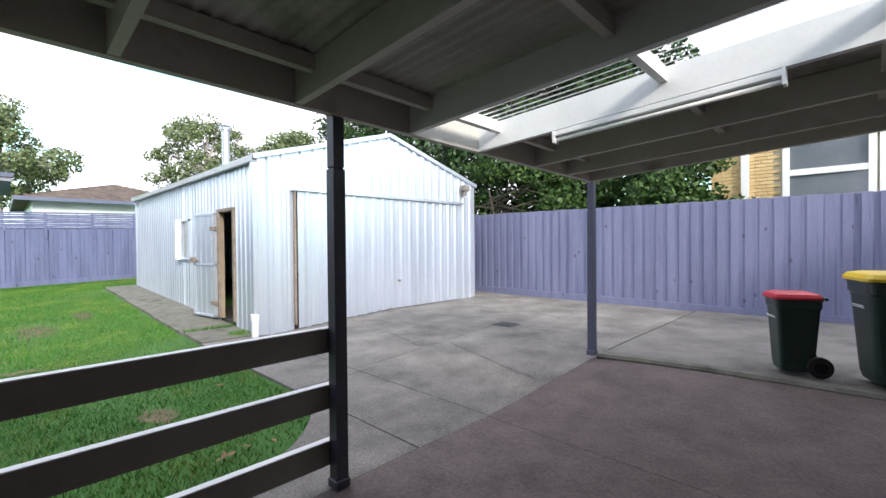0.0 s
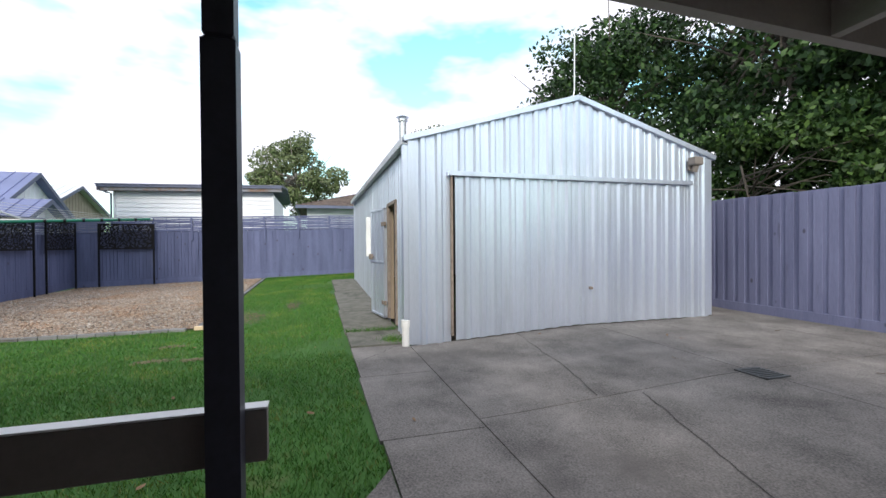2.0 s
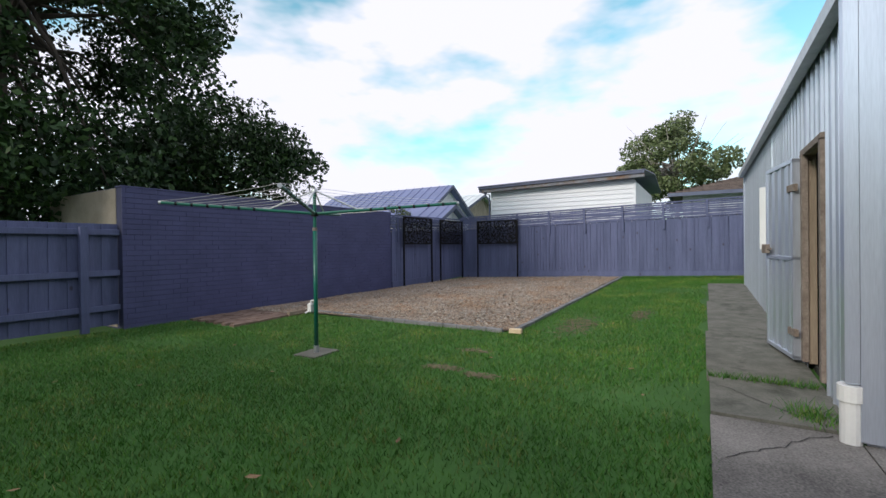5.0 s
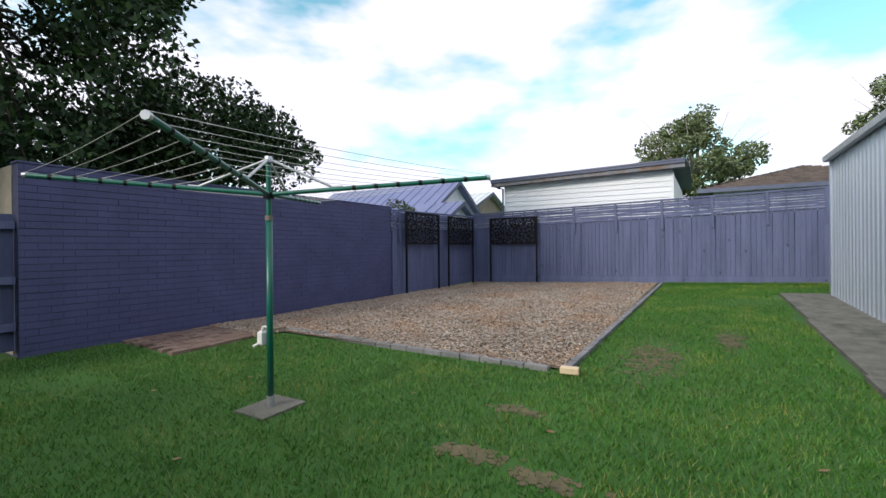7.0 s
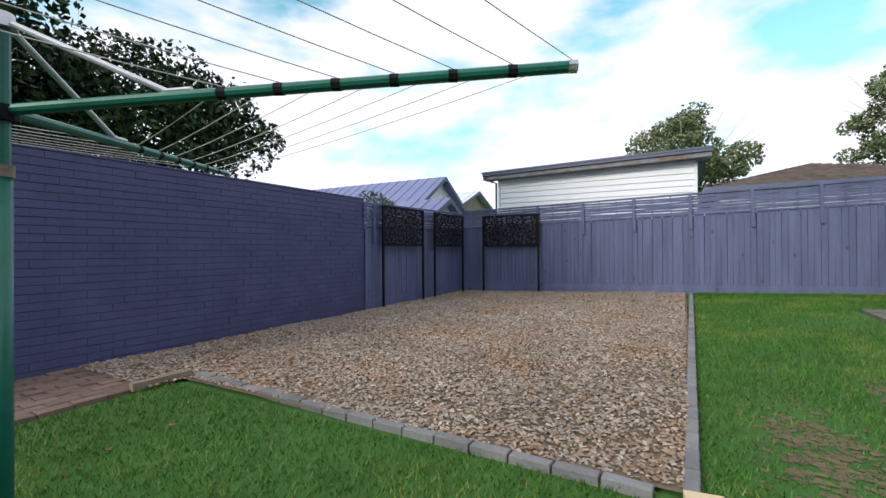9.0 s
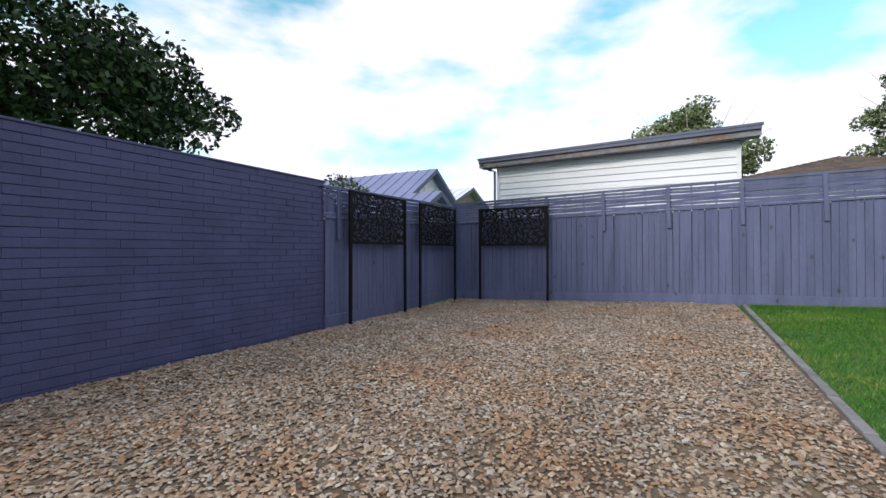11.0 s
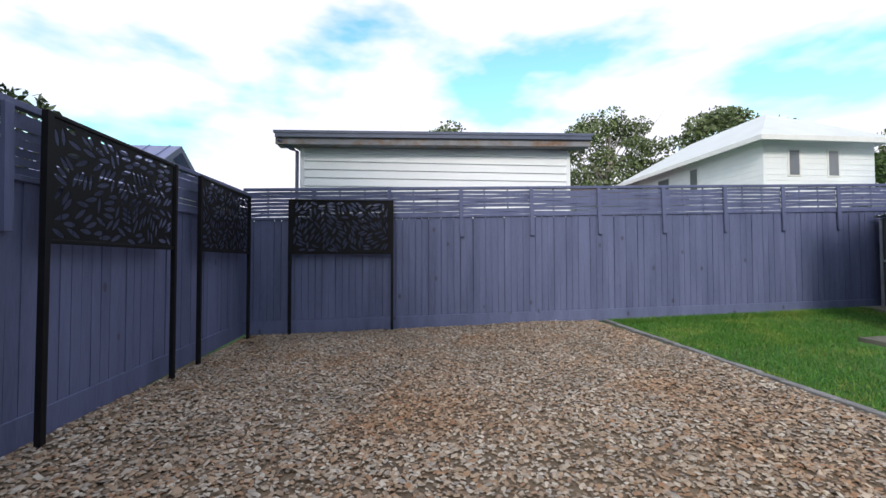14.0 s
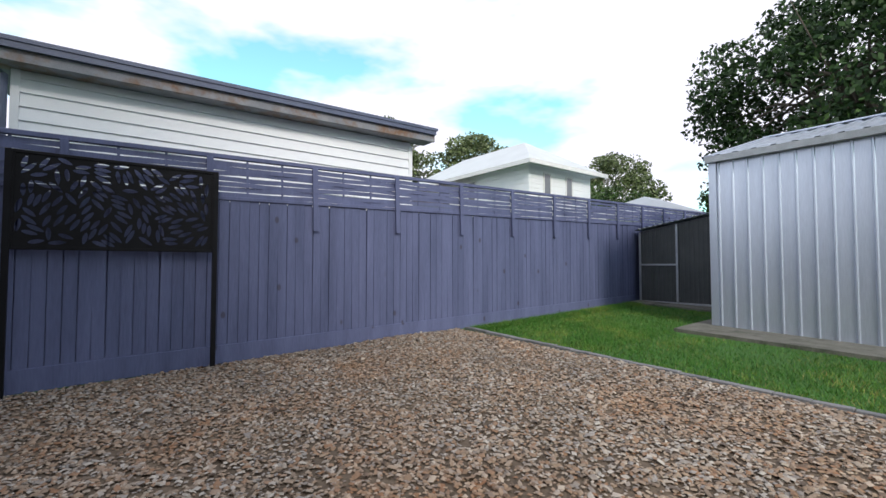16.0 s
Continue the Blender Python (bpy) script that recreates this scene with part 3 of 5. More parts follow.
def clutter_in_shed():
    """A pale cupboard and crate just inside the shed's side door."""
    e = empty("storage_cupboard", -6.8, 3.85, 0.1, "pale worn cupboard standing inside the dark shed", "cupboard")
    s = Shape().box(-7.1, -6.45, 3.62, 4.05, 0.1, 0.75).box(-7.08, -6.8, 3.6, 3.62, 0.13, 0.72).box(-6.77, -6.47, 3.6, 3.62, 0.13, 0.72)
    hold(e, s.make("body", M_CREAM), Shape().box(-7.05, -6.6, 3.66, 3.98, 0.752, 1.0).make("crate", M_TIMBER))
    e2 = empty("wall_shelf", -7, 3.9, 1.75, "timber shelf with folded sheets in the dark shed", "shelf")
    hold(e2, Shape().box(-8.0, -6.2, 3.75, 4.05, 1.75, 1.78).box(-7.6, -6.4, 3.78, 4.0, 1.78, 1.9).make("board", M_TIMBER))


clutter_in_shed()


# ---- carport ----
def zb(y):
    """Underside of the carport beam."""
    return 2.265 - 0.021 * y


PX = -0.82
YS = (-5.2, -4.4, -3.6, -2.65, -1.65, -0.71, 0.135, 0.885, 1.695, 2.52, 3.25, 4.08, 4.71, 5.25)
RISE = 0.06  # the roof climbs towards the house


def sloped(s, x0, x1, y0, y1, d0, d1, c=0.003):
    """A bar between y0 and y1 whose underside lies d0, and top d1, above the beam's underside."""
    v = []
    for y in (y0, y1):
        for x, d in ((x0, d0), (x1, d0), (x1, d1), (x0, d1)):
            v.append((x, y, zb(y) + d + RISE * (x - PX)))
    s.add(v, [(3, 2, 1, 0), (4, 5, 6, 7), (0, 1, 5, 4), (1, 2, 6, 5), (2, 3, 7, 6), (3, 0, 4, 7)])


def carport():
    e = empty("carport", PX, 2, 0, "open timber carport with cream painted beams and corrugated roof", "carport")
    XE = 4.5
    s = Shape()
    sloped(s, PX - 0.02, PX + 0.025, -5.25, 5.32, 0.0, 0.19)
    b1 = s.make("beam", M_CREAM)
    js = []
    for y in YS:
        s = Shape()
        sloped(s, PX + 0.026, XE, y - 0.022, y + 0.022, 0.004, 0.192)
        # joists beside the clear bay are whiter: daylight through the sheet, put into colour
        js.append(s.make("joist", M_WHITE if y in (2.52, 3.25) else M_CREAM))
    bt = []
    for x in (-0.6, 0.58, 1.5, 2.5, 3.5):
        for a, b in zip(YS[:-1], YS[1:]):
            s = Shape()
            sloped(s, x - 0.022, x + 0.022, a + 0.023, b - 0.023, 0.105, 0.185)
            # battens in the clear bay get the same daylight as whiter colour
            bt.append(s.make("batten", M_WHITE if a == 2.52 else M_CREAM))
    # corrugated roof; one bay is clear sheet; unseen end past y=-4.05 added to shade the lawn
    def roof(y0, y1, mat, name):
        n = int((XE + 0.15 - PX + 0.1) / 0.019)
        v, f = [], []
        ny = 2
        m = int((y1 - y0) / 0.0127)
        for j in range(m + 1):
            y = y0 + (y1 - y0) * j / m
            h = zb(y) + 0.195 + 0.0085 * math.sin(2 * math.pi * y / 0.076)
            v += [(PX - 0.1, y, h - 0.1 * RISE), (XE + 0.15, y, h + RISE * (XE + 0.15 - PX))]
        for j in range(m):
            f.append((2 * j, 2 * j + 1, 2 * j + 3, 2 * j + 2))
        return ob_from(name, v, f, mat, None, True)
    r1, r2, r3 = roof(-5.3, 2.52, M_SHEETROOF, "roof_sheet"), roof(2.52, 3.25, M_CLEAR, "clear_roof_sheet"), roof(3.25, 5.36, M_SHEETROOF, "roof_sheet")
    r2.visible_shadow = False
    hold(e, b1, *js, *bt, r1, r2, r3)
    for y, mat, base in ((1.952, M_POST, 0.014), (5.34, M_POST2, 0.16), (-3.9, M_POST, 0.014)):
        s = Shape().box(PX - 0.065, PX + 0.012, y - 0.04, y + 0.04, base, zb(y) - 0.3, c=0.01).box(PX - 0.062, PX + 0.009, y - 0.036, y + 0.036, zb(y) - 0.3, zb(y) + 0.1, c=0.006)
        s.box(PX - 0.074, PX + 0.019, y - 0.047, y + 0.047, base, base + 0.06, c=0.008)
        hold(e, s.make("post", mat))
    # rails fixed to the outer face of the posts
    for z in (0.967, 0.627, 0.287):
        s = Shape().box(PX - 0.117, PX - 0.072, -4.0, 2.045, z - 0.145, z - 0.003, c=0.004)
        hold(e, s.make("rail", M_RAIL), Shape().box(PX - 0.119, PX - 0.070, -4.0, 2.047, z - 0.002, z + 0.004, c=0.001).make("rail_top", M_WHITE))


carport()


def strip_lamp():
    y = 3.25
    e = empty("strip_lamp", 0.5, y, 2.2, "white fluorescent strip fitting fixed under a carport joist, off", "lamp")
    x0, ln = -0.12, 1.24
    m = pose(x0, y, zb(y) + 0.003 + RISE * (x0 - PX), 0, -math.degrees(math.atan(RISE)), 0)
    hold(e, Shape().box(0, ln, -0.022, 0.026, -0.04, 0, m, c=0.006).make("housing", M_WHITE))
    for x in (-0.018, ln):
        hold(e, Shape().box(x, x + 0.018, -0.026, 0.03, -0.085, 0, m).make("end_cap", M_WHITE))
    hold(e, Shape().tube([m @ Vector((0, 0, -0.062)), m @ Vector((ln, 0, -0.062))], 0.013, 10).make("tube", M_PVC, smooth=True))


strip_lamp()


# ---- wheelie bins ----
def bin_thing(x, y, z, rz, h, w, d, lidmat, label):
    e = empty("wheelie_bin", x, y, z, label, "bin", "wheelie bins on the strip")
    v, f = [], []
    rings = ((0.04, 0.36, 0.34), (0.10, 0.385, 0.37), (0.80 * h, 0.475, 0.46), (0.82 * h, 0.5, 0.49), (0.90 * h, 0.5, 0.495), (0.905 * h, 0.52, 0.515), (0.93 * h, 0.52, 0.515))
    for zz, a, b in rings:
        for k in range(24):
            t = 2 * math.pi * (k + 0.5) / 24
            c, s = math.cos(t), math.sin(t)
            p = 0.22
            v.append((w * a * math.copysign(abs(c) ** p, c), d * b * math.copysign(abs(s) ** p, s), zz))
    for i in range(len(rings) - 1):
        for k in range(24):
            f.append((i * 24 + k, i * 24 + (k + 1) % 24, (i + 1) * 24 + (k + 1) % 24, (i + 1) * 24 + k))
    f.append(tuple(range(23, -1, -1)))
    body = ob_from("body", v, f, M_BIN, e, False)
    v, f = [], []
    for zz, a in ((0.925 * h, 0.535), (0.95 * h, 0.535), (0.985 * h, 0.49), (1.0 * h, 0.36)):
        for k in range(24):
            t = 2 * math.pi * (k + 0.5) / 24
            c, s = math.cos(t), math.sin(t)
            v.append((w * a * math.copysign(abs(c) ** 0.25, c), d * a * math.copysign(abs(s) ** 0.25, s) - 0.01, zz))
    for i in range(3):
        for k in range(24):
            f.append((i * 24 + k, i * 24 + (k + 1) % 24, (i + 1) * 24 + (k + 1) % 24, (i + 1) * 24 + k))
    f += [tuple(range(72, 96)), tuple(range(23, -1, -1))]
    lid = ob_from("lid", v, f, lidmat, e)
    grip = Shape().tube([(-w * 0.42, d * 0.56, 0.93 * h), (w * 0.42, d * 0.56, 0.93 * h)], 0.016, 8).make("handle", M_BIN, e)
    for sx in (-1, 1):
        wh = new("wheel")
        wh.parent = e
        wh.location = (sx * w * 0.44, d * 0.42, 0.10)
        pts = [(-0.025, 0, 0), (0.025, 0, 0)]
        Shape().tube(pts, 0.10, 20).make("tyre", M_RUBBER, wh)
        Shape().tube([(-0.03, 0, 0), (0.03, 0, 0)], 0.055, 14).make("rim", M_BLACK, wh)
    Shape().tube([(-w * 0.42, d * 0.42, 0.10), (w * 0.42, d * 0.42, 0.10)], 0.012, 8).make("axle", M_STEEL, e)
    lab = Shape().box(-0.11, 0.11, -d * 0.487, -d * 0.478, 0.70 * h, 0.708 * h, c=0.001).box(-0.11, 0.11, -d * 0.48, -d * 0.470, 0.685 * h, 0.692 * h, c=0.001).make("printed_bar", M_WHITE, e)
    e.matrix_basis = pose(x, y, z, 0, 0, rz)
    return e


bin_thing(0.915, 6.0, 0.165, -66, 0.80, 0.345, 0.38, M_RED, "dark green wheelie bin with a red lid")
bin_thing(1.66, 6.06, 0.165, -70, 1.02, 0.54, 0.62, M_YELLOW, "dark green wheelie bin with a yellow lid")


# ---- clothes hoist ----
def hoist():
    hx, hy = -5.84, -1.70
    e = empty("clothes_hoist", hx, hy, -0.09, "green enamelled rotary clothes hoist with a tilted head", "clothes line")
    base = sheet("base", hx - 0.21, hx + 0.21, hy - 0.19, hy + 0.19, 0.002, M_CONC_OLD, None, 0.2)
    post = Shape().tube([(hx, hy, -0.08), (hx, hy, 1.5)], 0.027, 14).make("post", M_GREEN, smooth=True)
    sleeve = Shape().tube([(hx, hy, -0.10), (hx, hy, 0.0)], 0.034, 14).make("sleeve", M_STEEL)
    collar = Shape().tube([(hx, hy, 1.48), (hx, hy, 1.52)], 0.031, 14).make("collar", M_RUST)
    crown = Shape().tube([(hx, hy, 1.97), (hx, hy, 2.02)], 0.04, 14, 0.03).make("crown", M_STEEL)
    mast = Shape().tube([(hx, hy, 1.5), (hx, hy, 2.0)], 0.022, 12).make("mast", M_GREEN)
    hub = Shape().tube([(hx, hy, 1.665), (hx, hy, 1.715)], 0.045, 14).make("hub", M_BLACK)
    crank = Shape().tube([(hx, hy, 0.58), (hx + 0.03, hy - 0.05, 0.58), (hx + 0.05, hy - 0.06, 0.47)], 0.012, 8).box(hx - 0.01, hx + 0.06, hy - 0.09, hy - 0.03, 0.42, 0.55, c=0.02).tube([(hx + 0.05, hy - 0.06, 0.45), (hx + 0.09, hy - 0.1, 0.42)], 0.012, 8).make("crank", M_PVC)
    hold(e, base, post, sleeve, collar, crown, mast, hub, crank)
    first = math.atan2(1.65, -0.83)
    reach = 1.85
    arms = []
    lines = Shape()
    for k in range(4):
        a = first + k * math.pi / 2 + radians((0, 8, 12, 12)[k])
        d = Vector((math.cos(a), math.sin(a), 0))
        p0, p1 = Vector((hx, hy, 1.70)), Vector((hx, hy, (1.80, 1.82, 1.84, 1.80)[k])) + d * reach
        arms.append((p0, p1))
        hold(e, Shape().tube([p0, p1], 0.019, 10).make("arm", M_GREEN))
        hold(e, Shape().tube([Vector((hx, hy, 1.985)) + d * 0.03, p0.lerp(p1, 0.30) + Vector((0, 0, 0.02)), p0.lerp(p1, 0.345) + Vector((0, 0, 0.02))], 0.011, 8).make("strut", M_STEEL))
        for i in range(7):
            q = p0.lerp(p1, 0.40 + 0.1 * i)
            c = Shape().tube([q - d * 0.014, q + d * 0.014], 0.0215, 8).make("clip", M_BLACK if i < 6 else M_STEEL)
            hold(e, c)
    for k in range(4):
        a, b = arms[k], arms[(k + 1) % 4]
        for i in range(7):
            f = 0.40 + 0.1 * i
            p, q = a[0].lerp(a[1], f), b[0].lerp(b[1], f)
            pts = []
            for j in range(7):
                u = j / 6
                w = p.lerp(q, u)
                w.z += 0.022 - 0.22 * f * 0.42 * u * (1 - u)
                pts.append(w)
            lines.tube(pts, 0.0018, 4)
    hold(e, lines.make("line", M_LINE))


hoist()


# ---- fences ----
def paling_mesh(w, h, t=0.014):
    me = bpy.data.meshes.new("paling")
    s = Shape().box(-w / 2, w / 2, -t / 2, t / 2, 0, h, c=0.003)
    me.from_pydata(s.v, [], s.f)
    return me


def lattice_fence(name, p0, p1, z0, z1, mat, label, top_lift, posts, lattice=True, pal_h=1.66, pw=0.1, kind_seed=0, lapped=False):
    """Lapped palings on a plinth; above them a woven lattice between posts. z0, z1: ground at both ends."""
    rnd = random.Random(kind_seed)
    a, b = Vector((*p0, 0)), Vector((*p1, 0))
    d = (b - a)
    ln = d.length
    d.normalize()
    ang = math.degrees(math.atan2(d.y, d.x))
    nrm = Vector((-d.y, d.x, 0))
    e = empty(name, a.x, a.y, z0, label, "fence", kind="structure")
    zat = lambda u: z0 + (z1 - z0) * u / ln
    obs = []
    me = paling_mesh(pw, pal_h)
    me.materials.append(mat)
    n = int(ln / (pw - 0.02 if lapped else pw + 0.006))
    for i in range(n):
        u = (i + 0.5) * ln / n
        p = a + d * u + nrm * (0.0 if not lapped else 0.0085 if i % 2 else -0.0085) + nrm * rnd.uniform(-0.003, 0.003)
        o = new("paling", me)
        o.matrix_basis = pose(p.x, p.y, zat(u) + 0.13 + rnd.uniform(-0.006, 0.006), rnd.uniform(-0.25, 0.25), rnd.uniform(-0.25, 0.25), ang + rnd.uniform(-0.5, 0.5))
        obs.append(o)
    s = Shape()
    tilt = math.atan2(z1 - z0, ln)
    m = pose(a.x, a.y, z0) @ Matrix.Rotation(math.radians(ang), 4, "Z") @ Matrix.Rotation(-tilt, 4, "Y")
    s.box(0, ln, -0.012 - 0.012, -0.001 + 0.022, -0.06, 0.15, m)
    obs.append(s.make("plinth", mat))
    s = Shape()
    for q in range(max(1, int(ln / 0.9))):
        u0, u1 = q * ln / max(1, int(ln / 0.9)), (q + 1) * ln / max(1, int(ln / 0.9))
        s.box(u0, u1, -0.060, -0.045, 0.13, pal_h + 0.11, m)
    obs.append(tagged(s.make("back_boards", mat), kind="stuff"))
    if lattice:
        top = pal_h + 0.13 + 0.49
        s = Shape()
        s.box(0, ln, -0.02, 0.03, pal_h + 0.125, pal_h + 0.165, m).box(0, ln, -0.03, 0.035, top - 0.035, top + 0.01, m)
        obs.append(s.make("top_rail", mat))
        us = [u for u in posts if 0 <= u <= ln]
        for u in us:
            s = Shape().box(u - 0.032, u + 0.032, 0.036, 0.062, pal_h - 0.2, top - 0.03, m)
            obs.append(s.make("lattice_post", mat))
        ends = [0.0] + us + [ln]
        for u0, u1 in zip(ends[:-1], ends[1:]):
            if u1 - u0 < 0.2:
                continue
            for r in range(7):
                zz = pal_h + 0.195 + r * 0.0575
                v, f = [], []
                K = 8
                sag, tip = rnd.uniform(-0.013, 0.013), rnd.uniform(-0.010, 0.010)
                for j in range(K + 1):
                    q = j / K
                    u = u0 + (u1 - u0) * q
                    off = 0.009 * math.cos(math.pi * 3 * q + (math.pi if r % 2 else 0))
                    zq = zz + sag * math.sin(math.pi * q) + tip * (q - 0.5) + rnd.uniform(-0.002, 0.002)
                    for w, hh in ((-0.004, -0.0258), (0.004, -0.0258), (0.004, 0.0258), (-0.004, 0.0258)):
                        v.append(m @ Vector((u, off + w, zq + hh)))
                for j in range(K):
                    for k in range(4):
                        f.append((j * 4 + k, j * 4 + (k + 1) % 4, j * 4 + 4 + (k + 1) % 4, j * 4 + 4 + k))
                obs.append(ob_from("slat", v, f, mat))
            for q in (1 / 3, 2 / 3):
                u = u0 + (u1 - u0) * q
                s = Shape().box(u - 0.012, u + 0.012, -0.004, 0.004, pal_h + 0.15, top - 0.03, m)
                obs.append(s.make("weaver", mat))
    hold(e, *obs)
    return e


BX, LY = -16.66, -5.38
lattice_fence("fence_back", (BX, 9.7), (BX, LY), 0.47, 0.13, M_PALING, "blue-grey painted paling fence with woven lattice top", 0,
              [9.7 - y for y in (8.2, 7.05, 6.0, 4.94, 3.85, 2.74, 1.6, 0.44, -0.74, -1.93, -3.1, -4.29)], True, 1.62, kind_seed=3)
lattice_fence("fence_left", (BX, LY), (-12.17, LY), 0.16, 0.08, M_PALING, "dark blue-grey paling fence with slatted top", 0, [1.6, 4.2], True, 1.52, kind_seed=5)
lattice_fence("fence_right", (5.2, 9.72), (-16.62, 9.72), 0.1, 0.2, M_PALING_R, "lavender-grey painted lapped paling fence", 0, [], False, 1.95, pw=0.125, kind_seed=8, lapped=True)


def rail_fence():
    """Paling fence seen from the rail side, left of the brick garage."""
    e = empty("fence_side", -2, -5.5, 0, "dark blue-grey paling fence with exposed rails", "fence", kind="structure")
    obs = []
    me = paling_mesh(0.12, 1.62)
    me.materials.append(M_PALING)
    x = -5.135
    i = 0
    while x < 4.6:
        o = new("paling", me)
        o.matrix_basis = pose(x, -5.55 + (0.008 if i % 2 else -0.008), 0.06)
        obs.append(o)
        x += 0.108
        i += 1
    for z in (0.3, 0.85, 1.5):
        obs.append(Shape().box(-5.19, 4.6, -5.53, -5.47, z, z + 0.09).make("rail", M_PALING))
    for x in (-4.7, -2.2, 0.3, 2.8):
        obs.append(Shape().box(x - 0.05, x + 0.05, -5.47, -5.39, 0, 1.62).make("post", M_PALING))
    hold(e, *obs)


rail_fence()


# ---- decorative screens ----
def screen(name_pose, w, ground_z, seed):
    """Black laser-cut leaf screen on two posts; the leaves are cut right through the sheet."""
    rnd = random.Random(seed)
    e = empty("garden_screen", 0, 0, 0, "black laser-cut leaf pattern screen on slim posts against the fence", "screen", "leaf screens by the fence")
    z0, z1 = 1.34 - ground_z, 2.2 - ground_z
    for x in (0.0, w):
        Shape().box(x - 0.022, x + 0.022, -0.02, 0.02, -0.05, z1, c=0.003).make("post", M_BLACK, e)
    fr = Shape().box(0.02, w - 0.02, -0.012, 0.012, z0, z0 + 0.03).box(0.02, w - 0.02, -0.012, 0.012, z1 - 0.03, z1).box(0.02, 0.04, -0.012, 0.012, z0 + 0.03, z1 - 0.03).box(w - 0.04, w - 0.02, -0.012, 0.012, z0 + 0.03, z1 - 0.03)
    fr.make("frame", M_BLACK, e)
    # leaf-shaped holes along gently turning fronds, kept clear of one another
    xa, xb, za, zb_ = 0.036, w - 0.036, z0 + 0.026, z1 - 0.026
    leaves, polys = [], []
    for _ in range(9000):
        cx, cz = rnd.uniform(xa + 0.03, xb - 0.03), rnd.uniform(za + 0.025, zb_ - 0.025)
        flow = 2.6 * noise.noise((cx * 1.7 + seed * 5, cz * 1.7, 0.4))
        ang = flow + (0.62 if rnd.random() < 0.5 else -0.62)
        half = rnd.uniform(0.056, 0.072)
        ux, uz = math.cos(ang), math.sin(ang)
        spots = [(cx + ux * half * q, cz + uz * half * q, 0.0165 * (1.0 - 0.7 * q * q)) for q in (-1, -0.5, 0, 0.5, 1)]
        if any(not (xa + 0.012 < p < xb - 0.012 and za + 0.012 < q < zb_ - 0.012) for p, q, _r in spots):
            continue
        if any(abs(o[2][0] - cx) < 0.15 and abs(o[2][1] - cz) < 0.15 and any(math.hypot(p - a, q - b) < t + c + 0.007 for p, q, t in spots for a, b, c in o) for o in leaves):
            continue
        leaves.append(spots)
        ring = []
        for k in range(10):
            t = 2 * math.pi * k / 10
            d = 0.019 * math.copysign(abs(math.sin(t)) ** 1.35, math.sin(t)) * (1 - 0.15 * math.cos(t))
            ring.append((cx + ux * half * math.cos(t) - uz * d, cz + uz * half * math.cos(t) + ux * d))
        polys.append((cx, cz, ring))
    pts = [(xa, za), (xb, za), (xb, zb_), (xa, zb_)]
    edges = [(0, 1), (1, 2), (2, 3), (3, 0)]
    for _cx, _cz, ring in polys:
        o = len(pts)
        pts += ring
        edges += [(o + k, o + (k + 1) % 10) for k in range(10)]
    flat, _e, faces, *_rest = geometry.delaunay_2d_cdt([Vector(p) for p in pts], edges, [], 0, 1e-5)

    def in_hole(p, q):
        for cx, cz, ring in polys:
            if abs(cx - p) < 0.07 and abs(cz - q) < 0.07:
                sides = [(b[0] - a[0]) * (q - a[1]) - (b[1] - a[1]) * (p - a[0]) > 0 for a, b in zip(ring, ring[1:] + ring[:1])]
                if all(sides):
                    return True
        return False
    v = [(p.x, 0.0, p.y) for p in flat]
    f = [t for t in faces if not in_hole(sum(flat[k].x for k in t) / 3, sum(flat[k].y for k in t) / 3)]
    ob = ob_from("panel", v, f, M_BLACK, e)
    sol = ob.modifiers.new("thick", "SOLIDIFY")
    sol.thickness, sol.offset = 0.004, 0
    e.matrix_basis = name_pose
    return e


screen(pose(-14.16, -5.225, gz(-14.1, -5.2), 0, 0, 0), 1.58, gz(-14.1, -5.2), 1)
screen(pose(-16.30, -5.225, gz(-16.0, -5.2), 0, 0, 0), 1.58, gz(-16.0, -5.2), 2)
screen(pose(-16.51, -4.68, gz(-16.5, -4), 0, 0, 90), 1.58, gz(-16.5, -4), 3)


# ---- small dark garden shed in the corner ----
def garden_shed():
    e = empty("garden_shed", -15.6, 6.5, 0.4, "small dark grey sheet-metal garden shed with a sloping roof", "shed")
    x0, x1, y0, y1, z0 = -16.5, -14.6, 5.6, 8.6, 0.38
    parts = []
    v, f = ribbed(x1 - x0, lambda u: 1.97 + 0.16 * u, z0, pitch=0.09, depth=0.01)
    parts.append(ob_from("front_wall", [(x0 + u, y0 - w, z) for u, w, z in v], f, M_SHEDGREY))
    parts.append(Shape().box(x1 - 0.02, x1, y0, y1, z0, 2.26).box(x0, x0 + 0.02, y0, y1, z0, 1.97).make("side_wall", M_SHEDGREY))
    fr = Shape()
    for x in (x0 + 0.01, x0 + 0.82, x1 - 0.03):
        fr.box(x - 0.02, x + 0.02, y0 - 0.035, y0 - 0.012, z0, 1.96 + 0.16 * (x - x0))
    fr.box(x0, x0 + 0.82, y0 - 0.034, y0 - 0.013, 1.2, 1.24).box(x0, x1, y0 - 0.034, y0 - 0.013, z0, z0 + 0.04)
    parts.append(fr.make("door_frame", M_STEEL))
    v, f = ribbed(x1 - x0 + 0.16, lambda u: 1.0, 0.0, pitch=0.12, depth=0.02)
    parts.append(ob_from("roof", [(x0 - 0.08 + u, y0 - 0.1 if z == 0 else y1, 2.0 + 0.16 * u + w + (0 if z == 0 else 0.02)) for u, w, z in v], f, M_PALEROOF))
    parts.append(sheet("base", x0, x1 + 0.2, y0 - 0.5, y1, 0.03, M_CONC_OLD, None, 0.5))
    hold(e, *parts)


garden_shed()


